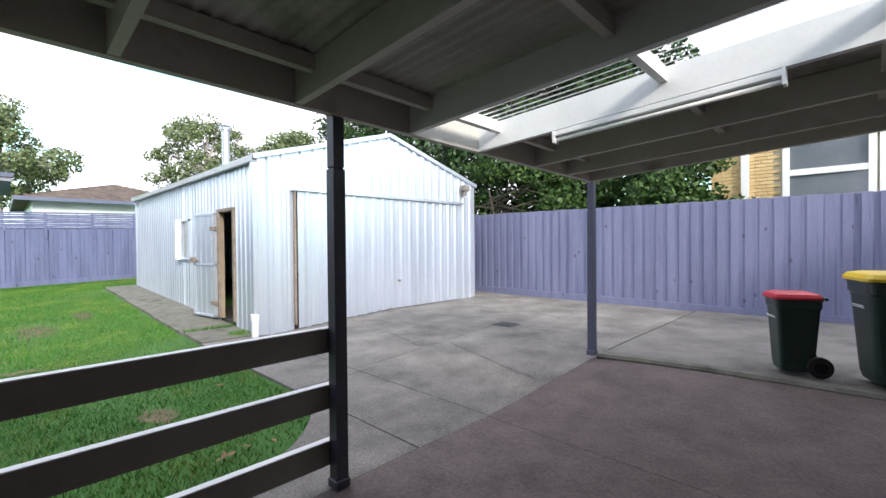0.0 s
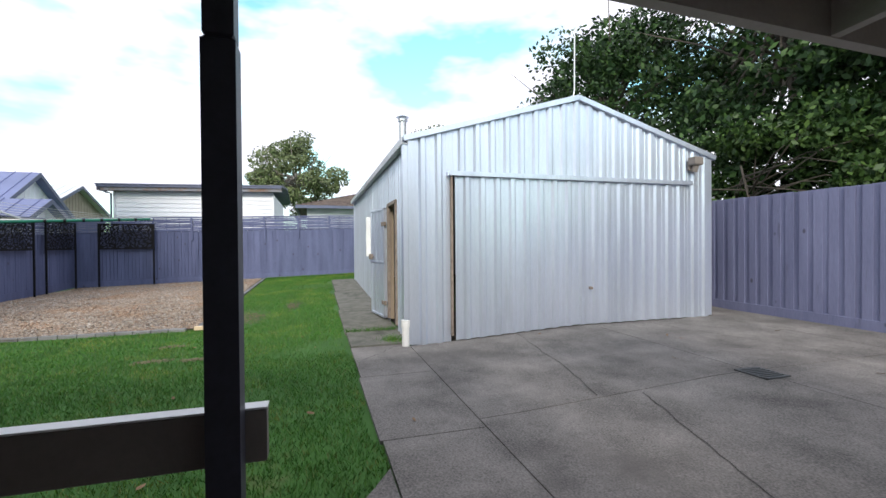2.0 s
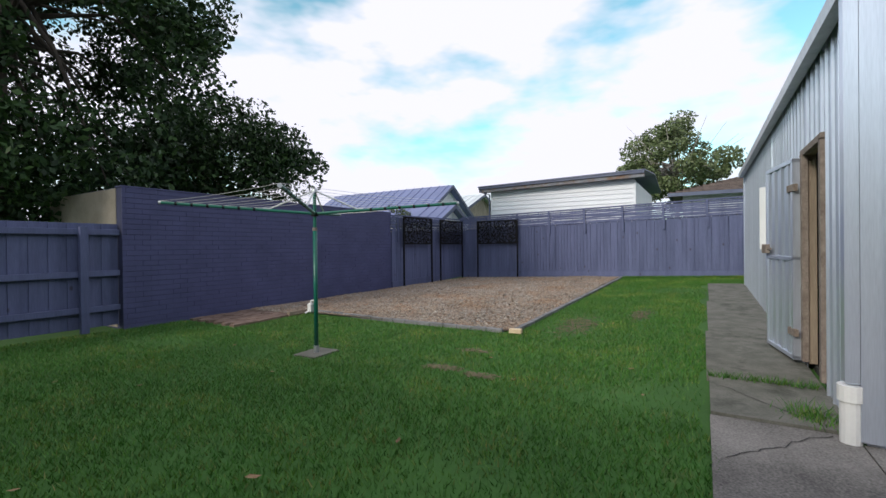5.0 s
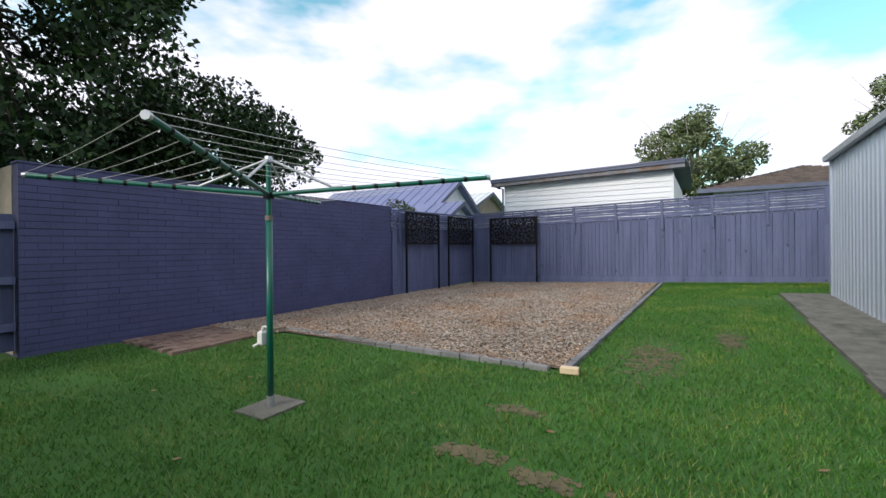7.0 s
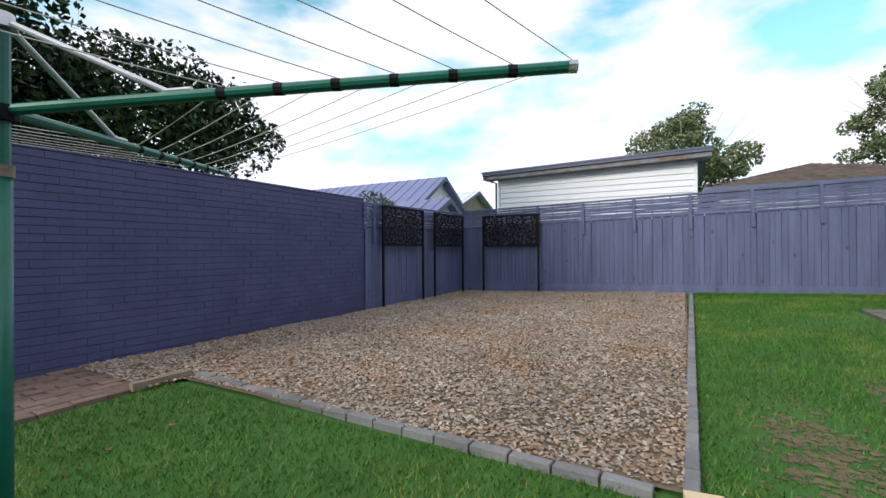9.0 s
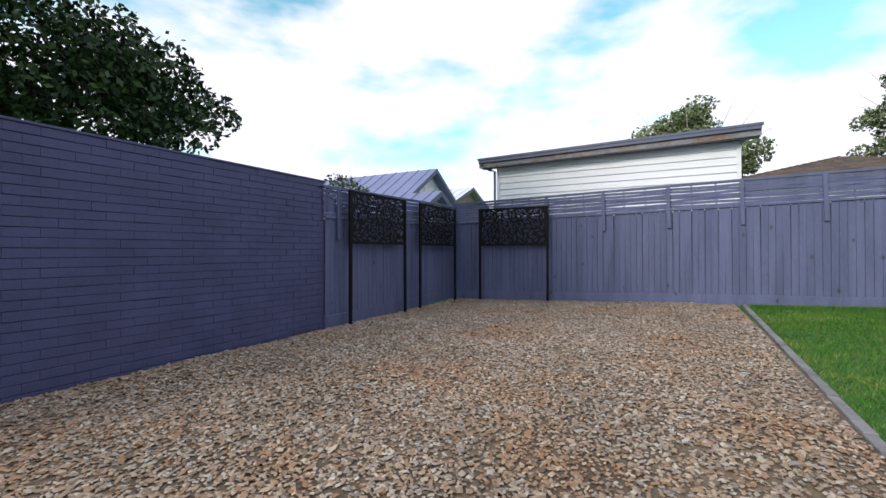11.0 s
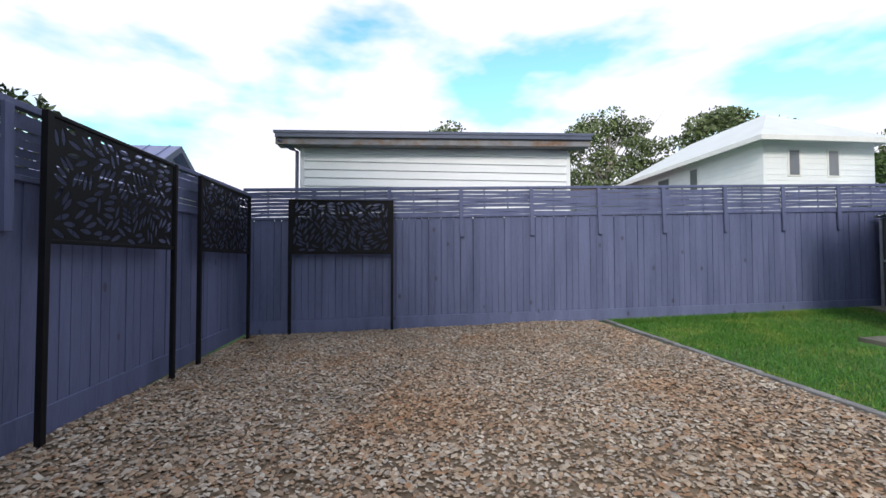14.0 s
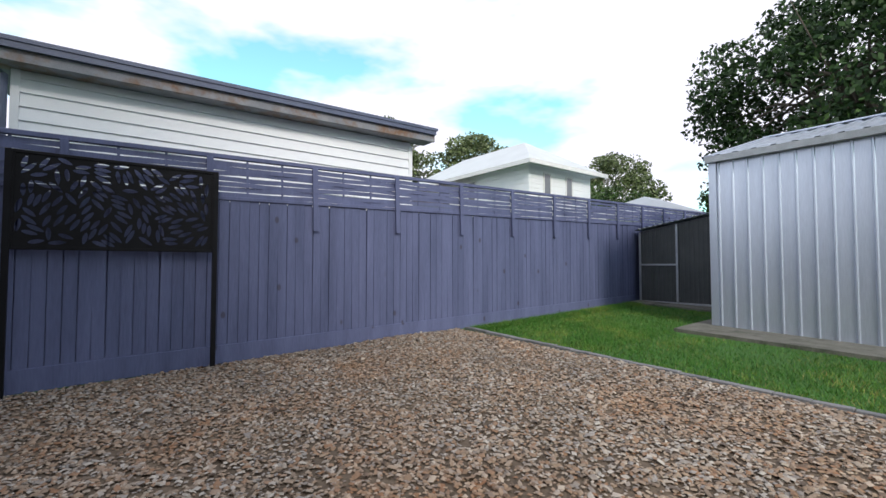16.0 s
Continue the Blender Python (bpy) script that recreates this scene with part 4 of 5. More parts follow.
# ---- neighbouring buildings ----
def weatherboard_house():
    e = empty("house", -18.4, -2, 0, "white weatherboard outbuilding with a peeling timber fascia", "house", "neighbouring houses")
    x, y0, y1 = -18.36, -4.92, 0.56
    parts = []
    for i in range(20):
        z = 0.26 + i * 0.165
        s = Shape()
        v = [(x, y0, z), (x + 0.034, y0, z), (x + 0.006, y0, z + 0.167), (x, y0, z + 0.167), (x, y1, z), (x + 0.034, y1, z), (x + 0.006, y1, z + 0.167), (x, y1, z + 0.167)]
        s.add(v, [(3, 2, 1, 0), (4, 5, 6, 7), (0, 1, 5, 4), (1, 2, 6, 5), (2, 3, 7, 6), (3, 0, 4, 7)])
        parts.append(s.make("weatherboard", M_WBOARD))
    parts.append(Shape().box(x - 6, x - 0.002, y0 + 0.01, y1 - 0.01, 0.2, 3.52).box(x - 0.05, x + 0.035, y0 - 0.03, y0 + 0.05, 0.3, 3.5).box(x - 0.05, x + 0.035, y1 - 0.05, y1 + 0.03, 0.3, 3.5).make("wall", M_WBOARD))
    ya, yb = y0 - 0.42, y1 + 0.34
    def quad(z0, z1, xa, xb):
        return [(xa, ya, z0 - 0.07), (xb, ya, z0 - 0.07 + 0), (xb, ya, z1 - 0.07), (xa, ya, z1 - 0.07), (xa, yb, z0 + 0.03), (xb, yb, z0 + 0.03), (xb, yb, z1 + 0.03), (xa, yb, z1 + 0.03)]
    F = [(3, 2, 1, 0), (4, 5, 6, 7), (0, 1, 5, 4), (1, 2, 6, 5), (2, 3, 7, 6), (3, 0, 4, 7)]
    parts.append(Shape().add(quad(3.54, 3.67, -18.06, -18.02), F).make("fascia", M_PEEL))
    # soffit shares the fascia's grey: eave shade put into its colour
    parts.append(Shape().add(quad(3.55, 3.57, -18.4, -18.06), F).make("soffit", M_PEEL))
    # low-pitched roof
    v = [(-17.95, ya - 0.03, 3.72), (-17.95, yb + 0.03, 3.82), (-21.5, yb + 0.03, 4.14), (-21.5, ya - 0.03, 4.04), (-25, yb, 3.7), (-25, ya, 3.6)]
    v += [(a, b, c - 0.05) for a, b, c in v]
    parts.append(ob_from("roof", v, [(0, 1, 2, 3), (3, 2, 4, 5), (0, 6, 7, 1), (1, 7, 8, 2), (2, 8, 10, 4), (0, 3, 9, 6), (3, 5, 11, 9), (6, 9, 8, 7)], M_NAVYROOF))
    parts.append(Shape().add(quad(3.665, 3.77, -18.07, -17.965), F).make("gutter", M_NAVYROOF))
    parts.append(Shape().tube([(-18.0, ya + 0.05, 3.56), (-18.15, ya + 0.25, 3.42), (-18.3, ya + 0.34, 3.4), (-18.3, ya + 0.34, 0.4)], 0.035, 8).make("downpipe", M_NAVYROOF))
    hold(e, *parts)


weatherboard_house()


def gable_house(name_label, rx, ry, length, half, eave, peak, wallmat, roofmat, group):
    """House with its ridge along y; the gable end faces +y."""
    e = empty("house", rx, ry, 0, name_label, "house", group)
    v = [(rx - half, ry, 0), (rx + half, ry, 0), (rx + half, ry, eave), (rx, ry, peak), (rx - half, ry, eave)]
    v += [(a, ry - length, c) for a, _, c in v]
    w = ob_from("wall", v, [(4, 3, 2, 1, 0), (5, 6, 7, 8, 9), (1, 2, 7, 6), (0, 5, 9, 4)], wallmat)
    o = 0.4
    k = (peak - eave) / half
    s = Shape()
    for sg in (1, -1):
        P = [(rx, ry + o, peak + 0.1), (rx + sg * (half + o), ry + o, eave - k * o + 0.1), (rx + sg * (half + o), ry - length, eave - k * o + 0.1), (rx, ry - length, peak + 0.1)]
        P += [(a, b, c - 0.1) for a, b, c in P]
        s.add(P, [(0, 1, 2, 3), (7, 6, 5, 4), (0, 4, 5, 1), (1, 5, 6, 2), (2, 6, 7, 3)])
        for q in range(int(length / 0.6)):
            yy = ry + o - 0.3 - q * 0.6
            s.add([(rx, yy, peak + 0.1), (rx, yy - 0.03, peak + 0.1), (rx, yy - 0.015, peak + 0.14), (rx + sg * (half + o), yy, eave - k * o + 0.1), (rx + sg * (half + o), yy - 0.03, eave - k * o + 0.1), (rx + sg * (half + o), yy - 0.015, eave - k * o + 0.14)], [(0, 2, 5, 3), (1, 4, 5, 2)])
    r = s.make("roof", roofmat)
    b = Shape()
    for sg in (1, -1):
        P = []
        for yy in (ry + o, ry + o + 0.03):
            P += [(rx, yy, peak + 0.1), (rx + sg * (half + o), yy, eave - k * o + 0.1), (rx + sg * (half + o), yy, eave - k * o - 0.1), (rx, yy, peak - 0.1)]
        b.add(P, [(3, 2, 1, 0), (4, 5, 6, 7), (0, 1, 5, 4), (2, 3, 7, 6)])
    battens = Shape()
    n = int(2 * half / 0.35)
    for i in range(1, n):
        x = rx - half + i * 2 * half / n
        battens.box(x - 0.02, x + 0.02, ry, ry + 0.02, 0.2, peak - abs(x - rx) * k - 0.1)
    hold(e, w, r, b.make("barge_board", M_NAVYROOF), battens.make("cover_strip", wallmat))


gable_house("pale weatherboard house with a blue metal gable roof", -23.7, -10.2, 9.0, 2.6, 3.05, 4.74, M_WBOARD, M_BLUEROOF, "neighbouring houses")
gable_house("small blue-roofed gable porch beyond the fence", -20.6, -8.3, 2.2, 1.1, 2.65, 3.25, M_WBOARD, M_BLUEROOF, "neighbouring houses")
gable_house("pale-roofed house behind the gable house", -33.0, -12.6, 8.0, 4.0, 3.6, 5.3, M_BEIGE, M_PALEROOF, "neighbouring houses")


def hip_house(label, x0, x1, y0, y1, eave, peak, wallmat, roofmat, o=0.5, windows=(), tiles=False):
    e = empty("house", x1, y0, 0, label, "house", "neighbouring houses")
    parts = [Shape().box(x0, x1, y0, y1, 0, eave).make("wall", wallmat)]
    h = min(x1 - x0, y1 - y0) / 2
    a, b, c, d = x0 - o, x1 + o, y0 - o, y1 + o
    if x1 - x0 > y1 - y0:
        r0, r1 = (x0 + h, (y0 + y1) / 2, peak), (x1 - h, (y0 + y1) / 2, peak)
        F = [(0, 1, 5, 4), (1, 2, 5), (2, 3, 4, 5), (3, 0, 4)]
    else:
        r0, r1 = ((x0 + x1) / 2, y0 + h, peak), ((x0 + x1) / 2, y1 - h, peak)
        F = [(0, 1, 4), (1, 2, 5, 4), (2, 3, 5), (3, 0, 4, 5)]
    base = [(a, c, eave), (b, c, eave), (b, d, eave), (a, d, eave)]
    v = base + [r0, r1] + [(p, q, r - 0.02) for p, q, r in base]
    parts.append(ob_from("roof", v, F + [(9, 8, 7, 6), (0, 6, 7, 1), (1, 7, 8, 2), (2, 8, 9, 3), (3, 9, 6, 0)], roofmat))
    parts.append(Shape().box(a - 0.05, b + 0.05, c - 0.06, c, eave - 0.16, eave + 0.02).box(b, b + 0.06, c, d, eave - 0.16, eave + 0.02).box(a - 0.06, a, c, d, eave - 0.16, eave + 0.02).make("gutter", M_WHITE if roofmat is M_PALEROOF else M_NAVYROOF))
    if tiles:
        s = Shape()
        k = (peak - eave) / (h + o)
        rows = int((h + o) / 0.3)
        for q in range(rows):
            t0 = q / rows
            z = eave + (peak - eave) * t0
            ins = (h + o) * t0
            xx = b - ins
            for (p0, p1, nx, ny) in (((xx, c + ins), (xx, d - ins), 1, 0), ((a + ins, c + ins), (xx, c + ins), 0, -1)):
                L = math.hypot(p1[0] - p0[0], p1[1] - p0[1])
                if L < 0.3:
                    continue
                n = max(1, int(L / 0.3))
                for i in range(n):
                    f0, f1 = i / n, (i + 0.94) / n
                    A = (p0[0] + (p1[0] - p0[0]) * f0, p0[1] + (p1[1] - p0[1]) * f0)
                    B = (p0[0] + (p1[0] - p0[0]) * f1, p0[1] + (p1[1] - p0[1]) * f1)
                    dz = 0.3 * k
                    s.add([(A[0], A[1], z + 0.06), (B[0], B[1], z + 0.06), (B[0] - nx * 0.3, B[1] - ny * 0.3, z + dz + 0.03), (A[0] - nx * 0.3, A[1] - ny * 0.3, z + dz + 0.03), (A[0], A[1], z), (B[0], B[1], z)], [(0, 1, 2, 3), (4, 5, 1, 0)])
        parts.append(tagged(s.make("tile", M_TILE), kind="stuff"))
    for wx, wy, wz, ww, wh, face in windows:
        if face == "y":
            fr = Shape().box(wx - 0.06, wx + ww + 0.06, wy - 0.04, wy, wz - 0.06, wz + wh + 0.06)
            gl = Shape().box(wx, wx + ww, wy - 0.05, wy - 0.041, wz, wz + wh)
        else:
            fr = Shape().box(wx, wx + 0.04, wy - 0.06, wy + ww + 0.06, wz - 0.06, wz + wh + 0.06)
            gl = Shape().box(wx + 0.041, wx + 0.05, wy, wy + ww, wz, wz + wh)
        parts += [fr.make("window_frame", M_WHITE), gl.make("window_pane", M_WINDOW)]
    if wallmat is M_WBOARD:
        s = Shape()
        for i in range(int(eave / 0.2)):
            z = i * 0.2
            s.box(x0, x1, y0 - 0.015, y0 - 0.002, z, z + 0.185, c=0.002).box(x1 + 0.002, x1 + 0.015, y0, y1, z, z + 0.185, c=0.002)
        parts.append(tagged(s.make("weatherboard", M_WBOARD), kind="stuff"))
    hold(e, *parts)


hip_house("white two-storey weatherboard house with a pale metal hip roof", -32.0, -23.2, 9.45, 13.7, 5.4, 7.1, M_WBOARD, M_PALEROOF, 0.55,
          ((-29.2, 9.45, 3.95, 0.8, 1.1, "y"), (-26.9, 9.45, 4.2, 0.42, 0.9, "y"), (-23.2, 10.4, 4.2, 0.36, 0.85, "x"), (-23.2, 11.9, 4.2, 0.36, 0.85, "x")))
hip_house("low house with a pale metal roof beyond the fence", -23.0, -19.5, 13.2, 18.0, 3.3, 4.3, M_WBOARD, M_PALEROOF)
hip_house("house with a brown terracotta tiled hip roof", -37.0, -27.6, 1.7, 9.5, 3.85, 5.2, M_PALEROOF, M_TILE, 0.6, (), True)


def yellow_house():
    e = empty("house", 1, 13.6, 0, "cream-yellow brick house with white sash windows", "house", "neighbouring houses")
    y = 13.6
    parts = [Shape().box(-1.45, 8, y + 0.03, y + 6, 0, 5.2).make("wall", M_YMORTAR)]
    holes = ((0.12, 1.55, 1.6, 4.3), (1.75, 3.4, 1.6, 4.3))
    s = Shape()
    rnd = random.Random(4)
    for r in range(16, 60):
        z = r * 0.086
        x = -1.45 - (0.12 if r % 2 else 0)
        while x < 5.5:
            a, b = max(x, -1.45), x + 0.23
            if not any(h0 - 0.1 < b and a < h1 + 0.1 and h2 - 0.1 < z + 0.08 and z < h3 + 0.1 for h0, h1, h2, h3 in holes) and b - a > 0.05:
                s.box(a, b, y + rnd.uniform(0, 0.004), y + 0.028, z, z + 0.076, c=0.003)
            x += 0.24
    parts.append(tagged(s.make("brick", M_YBRICK), kind="stuff"))
    parts.append(Shape().box(-0.78, -0.62, y - 0.08, y - 0.002, 0, 5).make("downpipe", M_WHITE))
    for h0, h1, h2, h3 in holes:
        fr = Shape().box(h0 - 0.08, h0 + 0.05, y - 0.05, y + 0.028, h2, h3).box(h1 - 0.05, h1 + 0.08, y - 0.05, y + 0.028, h2, h3).box(h0, h1, y - 0.04, y + 0.028, 2.98, 3.12).box(h0, h1, y - 0.05, y + 0.028, h3 - 0.08, h3)
        parts += [fr.make("window_frame", M_WHITE), Shape().box(h0 + 0.04, h1 - 0.04, y + 0.005, y + 0.02, h2, h3 - 0.05).make("window_pane", M_WINDOW)]
    hold(e, *parts)


yellow_house()


def unseen_house():
    """Plain wall of the house that the carport leans on, behind the walk; its unseen roof is added to shade the lawn.
    """
    e = empty("wall_house", 4.7, 0, 0, "unseen plain cream house wall behind the carport, with a roof added for shade", "wall", kind="structure")
    v = [(4.2, -8, 3.0), (4.2, 9, 3.0), (8.5, 9, 5.0), (8.5, -8, 5.0), (12.8, 9, 3.0), (12.8, -8, 3.0)]
    v += [(a, b, c - 0.12) for a, b, c in v]
    roof = ob_from("roof", v, [(0, 3, 2, 1), (3, 5, 4, 2), (6, 7, 8, 9), (9, 8, 10, 11), (0, 1, 7, 6), (1, 2, 8, 7), (2, 4, 10, 8), (3, 0, 6, 9), (5, 3, 9, 11), (4, 5, 11, 10)], M_TILE)
    hold(e, Shape().box(4.62, 4.85, -7.6, 8.6, 0, 3.0).make("wall", M_BEIGE), roof)


unseen_house()


# ---- gravel bed edging, stone and pavers ----
def edging():
    e = empty("garden_edging", -7.7, 0.3, 0.05, "row of grey concrete edging blocks round the gravel", "edging", kind="structure")
    obs = []
    rnd = random.Random(7)
    def run(x0, y0, x1, y1):
        ln = math.hypot(x1 - x0, y1 - y0)
        n = int(ln / 0.24)
        ang = math.degrees(math.atan2(y1 - y0, x1 - x0))
        me = bpy.data.meshes.new("edging_block")
        s = Shape().box(-0.12, 0.12, -0.036, 0.036, -0.06, 0.034, c=0.005)
        me.from_pydata(s.v, [], s.f)
        me.materials.append(M_EDGE)
        for i in range(n):
            f = (i + 0.5) / n
            x, y = x0 + (x1 - x0) * f, y0 + (y1 - y0) * f
            o = new("edging_block", me)
            o.matrix_basis = pose(x, y, gz(x, y) + rnd.uniform(-0.004, 0.004), rnd.uniform(-2, 2), rnd.uniform(-1, 1), ang + rnd.uniform(-1.2, 1.2))
            obs.append(o)
    run(-7.70, 0.28, -16.5, 0.40)
    run(-7.66, 0.12, -7.86, -3.95)
    hold(e, *obs)
    b = tagged(Shape().box(-0.045, 0.045, -0.085, 0.085, 0, 0.06, c=0.005).make("timber_offcut", M_PINE), "pale sawn pine offcut at the gravel corner", "timber block")
    b.matrix_basis = pose(-7.62, 0.33, gz(-7.6, 0.3) + 0.0, 0, 0, 8)


edging()


def pavers():
    e = empty("pavement_pavers", -6.9, -4.6, 0.03, "patch of old red-brown brick pavers beside the wall", "paving", kind="structure")
    rnd = random.Random(11)
    obs = []
    me = bpy.data.meshes.new("paver")
    s = Shape().box(-0.112, 0.112, -0.056, 0.056, -0.05, 0.0, c=0.005)
    me.from_pydata(s.v, [], s.f)
    me.materials.append(M_PAVER)
    for j in range(11):
        for i in range(6):
            x, y = -6.32 - i * 0.232 - (0.11 if j % 2 else 0), -5.28 + j * 0.119
            if x < -7.45:
                continue
            o = new("paver", me)
            o.matrix_basis = pose(x, y, gz(x, y) + 0.02 + rnd.uniform(-0.006, 0.006), rnd.uniform(-1.5, 1.5), rnd.uniform(-1.5, 1.5), rnd.uniform(-1.2, 1.2))
            obs.append(o)
    hold(e, *obs)
    b = tagged(Shape().box(-7.82, -7.3, -4.06, -3.99, 0.0, 0.075).make("edging_timber", M_TIMBER), "weathered timber edging strip by the pavers", "edging", kind="structure")


pavers()


# ---- loose pebbles ----
def pebbles():
    bed = []
    xs, ys = np.linspace(-16.6, -7.35, 75), np.linspace(-5.36, 0.30, 47)
    v, f = [], []
    for y in ys:
        for x in xs:
            v.append((x, y, gz(x, y) + 0.012 + 0.022 * noise.noise((x * 0.9, y * 0.9, 3.3))))
    w = len(xs)
    for j in range(len(ys) - 1):
        for i in range(w - 1):
            if not (xs[i + 1] > -7.70 and ys[j + 1] > -3.93):
                f.append((j * w + i, j * w + i + 1, (j + 1) * w + i + 1, (j + 1) * w + i))
    tagged(ob_from("ground_gravel", v, f, M_GRAVEL, None, True), "brown gravel bed under river pebbles", "gravel", kind="structure")
    rng = np.random.default_rng(5)
    hexa = [(math.cos(k * math.pi / 3), math.sin(k * math.pi / 3), 0.3 if k % 2 else -0.35) for k in range(6)]
    base = np.array(hexa + [(0.1, 0, 0.95)])
    tri = np.array([(k, (k + 1) % 6, 6) for k in range(6)])
    n = 92000
    x = rng.uniform(-16.58, -7.4, n)
    y = rng.uniform(-5.33, 0.27, n)
    keep = ~((x > -7.76) & (y > -3.95))
    x, y = x[keep], y[keep]
    n = len(x)
    z = np.array([gz(a, b) + 0.012 + 0.022 * noise.noise((a * 0.9, b * 0.9, 3.3)) for a, b in zip(x, y)])
    r = rng.uniform(0.0085, 0.017, n) * (1 + 0.5 * (rng.random(n) > 0.94))
    ang = rng.uniform(0, 2 * np.pi, n)
    sx, sy, sz = r * rng.uniform(1.0, 1.6, n), r * rng.uniform(0.75, 1.0, n), r * rng.uniform(0.4, 0.65, n)
    tl, ta = rng.normal(0, 0.28, n), rng.uniform(0, 2 * np.pi, n)
    P = base[None] * (1 + rng.normal(0, 0.09, (n, len(base), 1)))
    P = P * np.stack([sx, sy, sz], 1)[:, None, :]
    c, s = np.cos(ang)[:, None], np.sin(ang)[:, None]
    X, Y = P[..., 0] * c - P[..., 1] * s, P[..., 0] * s + P[..., 1] * c
    Z = P[..., 2] + X * (tl * np.cos(ta))[:, None] + Y * (tl * np.sin(ta))[:, None]
    V = np.stack([X + x[:, None], Y + y[:, None], Z + (z + sz * 0.55 + rng.uniform(0, 0.012, n))[:, None]], -1).reshape(-1, 3)
    Fc = (tri[None] + (np.arange(n) * len(base))[:, None, None]).reshape(-1, 3)
    big_mesh("river_pebbles", V, Fc, M_PEBBLE, "loose brown and cream river pebbles covering the bed", "pebbles", True)


def big_mesh(name, V, Fc, mat, label, category, smooth=False):
    """A mesh of many triangles or quads from arrays."""
    me = bpy.data.meshes.new(name)
    k = Fc.shape[1]
    me.vertices.add(len(V))
    me.vertices.foreach_set("co", V.astype(np.float32).ravel())
    me.loops.add(Fc.size)
    me.loops.foreach_set("vertex_index", Fc.astype(np.int32).ravel())
    me.polygons.add(len(Fc))
    me.polygons.foreach_set("loop_start", np.arange(0, Fc.size, k, dtype=np.int32))
    me.update(calc_edges=True)
    if smooth:
        me.polygons.foreach_set("use_smooth", np.ones(len(Fc), dtype=bool))
    me.materials.append(mat)
    ob = new(name, me)
    if label:
        tagged(ob, label, category, kind="stuff")
    return ob


pebbles()


# ---- grass blades ----
PATCHES = ((-3.0, 1.5, 0.17, 0.10), (-5.85, 0.22, 0.07, 0.2), (-5.76, 0.70, 0.07, 0.16), (-8.6, 0.95, 0.6, 0.24), (-9.8, 1.7, 0.4, 0.12), (-6.6, 0.2, 0.06, 0.17), (-2.2, 0.6, 0.07, 0.12))


def grass():
    rng = np.random.default_rng(9)
    n = 360000
    x = rng.uniform(-16.5, -0.9, n)
    y = rng.uniform(-5.45, 2.66, n)
    wob = 0.05 * np.sin(x * 2.3) + 0.035 * np.sin(x * 5.1 + 1)
    on = (y < 2.60 + wob) & ~((x < -7.66) & (y < 0.30) & (y > -5.5)) & ~((x < -6.15) & (y < -3.98))
    on &= ~((abs(x + 5.84) < 0.21) & (abs(y + 1.70) < 0.19))
    on &= (x < -1.44 - 0.9 * np.clip((y - 1.6) / 1.0, 0, 1) ** 2 + wob)
    bare = np.array([noise.noise((a * 0.75, b * 0.75, 7.7)) for a, b in zip(x, y)])
    on &= rng.random(n) > np.clip((bare - 0.30) * 3.2, 0, 0.8)
    for px, py, pa, pb in PATCHES:
        on &= rng.random(n) > np.clip(1.35 - 0.62 * np.hypot((x - px) / pa, (y - py) / pb), 0, 0.82)
    # tufts in the cracks of the path and along the back fence
    m = 16000
    tx = np.concatenate([rng.normal(-5.85, 0.10, 350), rng.normal(-6.55, 0.025, 350), rng.uniform(-16.5, -16.2, m - 700)])
    ty = np.concatenate([rng.normal(3.25, 0.08, 350), rng.uniform(2.62, 3.4, 350), rng.uniform(0.45, 5.2, m - 700)])
    bx = np.concatenate([rng.uniform(-16.5, -14.4, 26000)])
    by = rng.uniform(0.45, 5.4, 26000)
    sx = np.concatenate([x[on], tx, bx])
    sy = np.concatenate([y[on], ty, by])
    long = np.concatenate([np.ones(on.sum()), np.full(m, 1.7), np.full(26000, 1.1)])
    n = len(sx)
    z = np.array([gz(a, b) for a, b in zip(sx, sy)]) - 0.021
    z[on.sum():on.sum() + 700] += 0.045
    h = rng.uniform(0.022, 0.05, n) * long
    a = rng.uniform(0, 2 * np.pi, n)
    w = rng.uniform(0.0028, 0.005, n)
    lean = rng.uniform(0.2, 1.0, n) * h
    la = rng.uniform(0, 2 * np.pi, n)
    V = np.empty((n, 3, 3))
    V[:, 0] = np.stack([sx - w * np.cos(a), sy - w * np.sin(a), z], 1)
    V[:, 1] = np.stack([sx + w * np.cos(a), sy + w * np.sin(a), z], 1)
    V[:, 2] = np.stack([sx + lean * np.cos(la), sy + lean * np.sin(la), z + h], 1)
    big_mesh("grass", V.reshape(-1, 3), np.arange(3 * n).reshape(-1, 3), M_BLADE, "short green lawn grass with thin dry patches", "grass")


grass()


def bare_patches():
    """Worn earth showing through the lawn."""
    rng = np.random.default_rng(31)
    for x, y, a, b in PATCHES:
        v, f = [], []
        for _ in range(int(min(420, 60 + 3600 * a * b))):
            px, py = x + rng.normal(0, 0.62 * a), y + rng.normal(0, 0.62 * b)
            q = rng.uniform(0.012, 0.034)
            o, z = len(v), gz(px, py) - 0.019 + rng.uniform(0, 0.006)
            for k in range(7):
                t = 2 * math.pi * k / 7
                w = q * rng.uniform(0.6, 1.3)
                v.append((px + w * math.cos(t), py + w * math.sin(t), z))
            f.append(tuple(range(o, o + 7)))
        tagged(ob_from("ground_patch", v, f, M_EARTH), "patch of bare sandy earth worn in the lawn", "bare ground", kind="structure")


bare_patches()


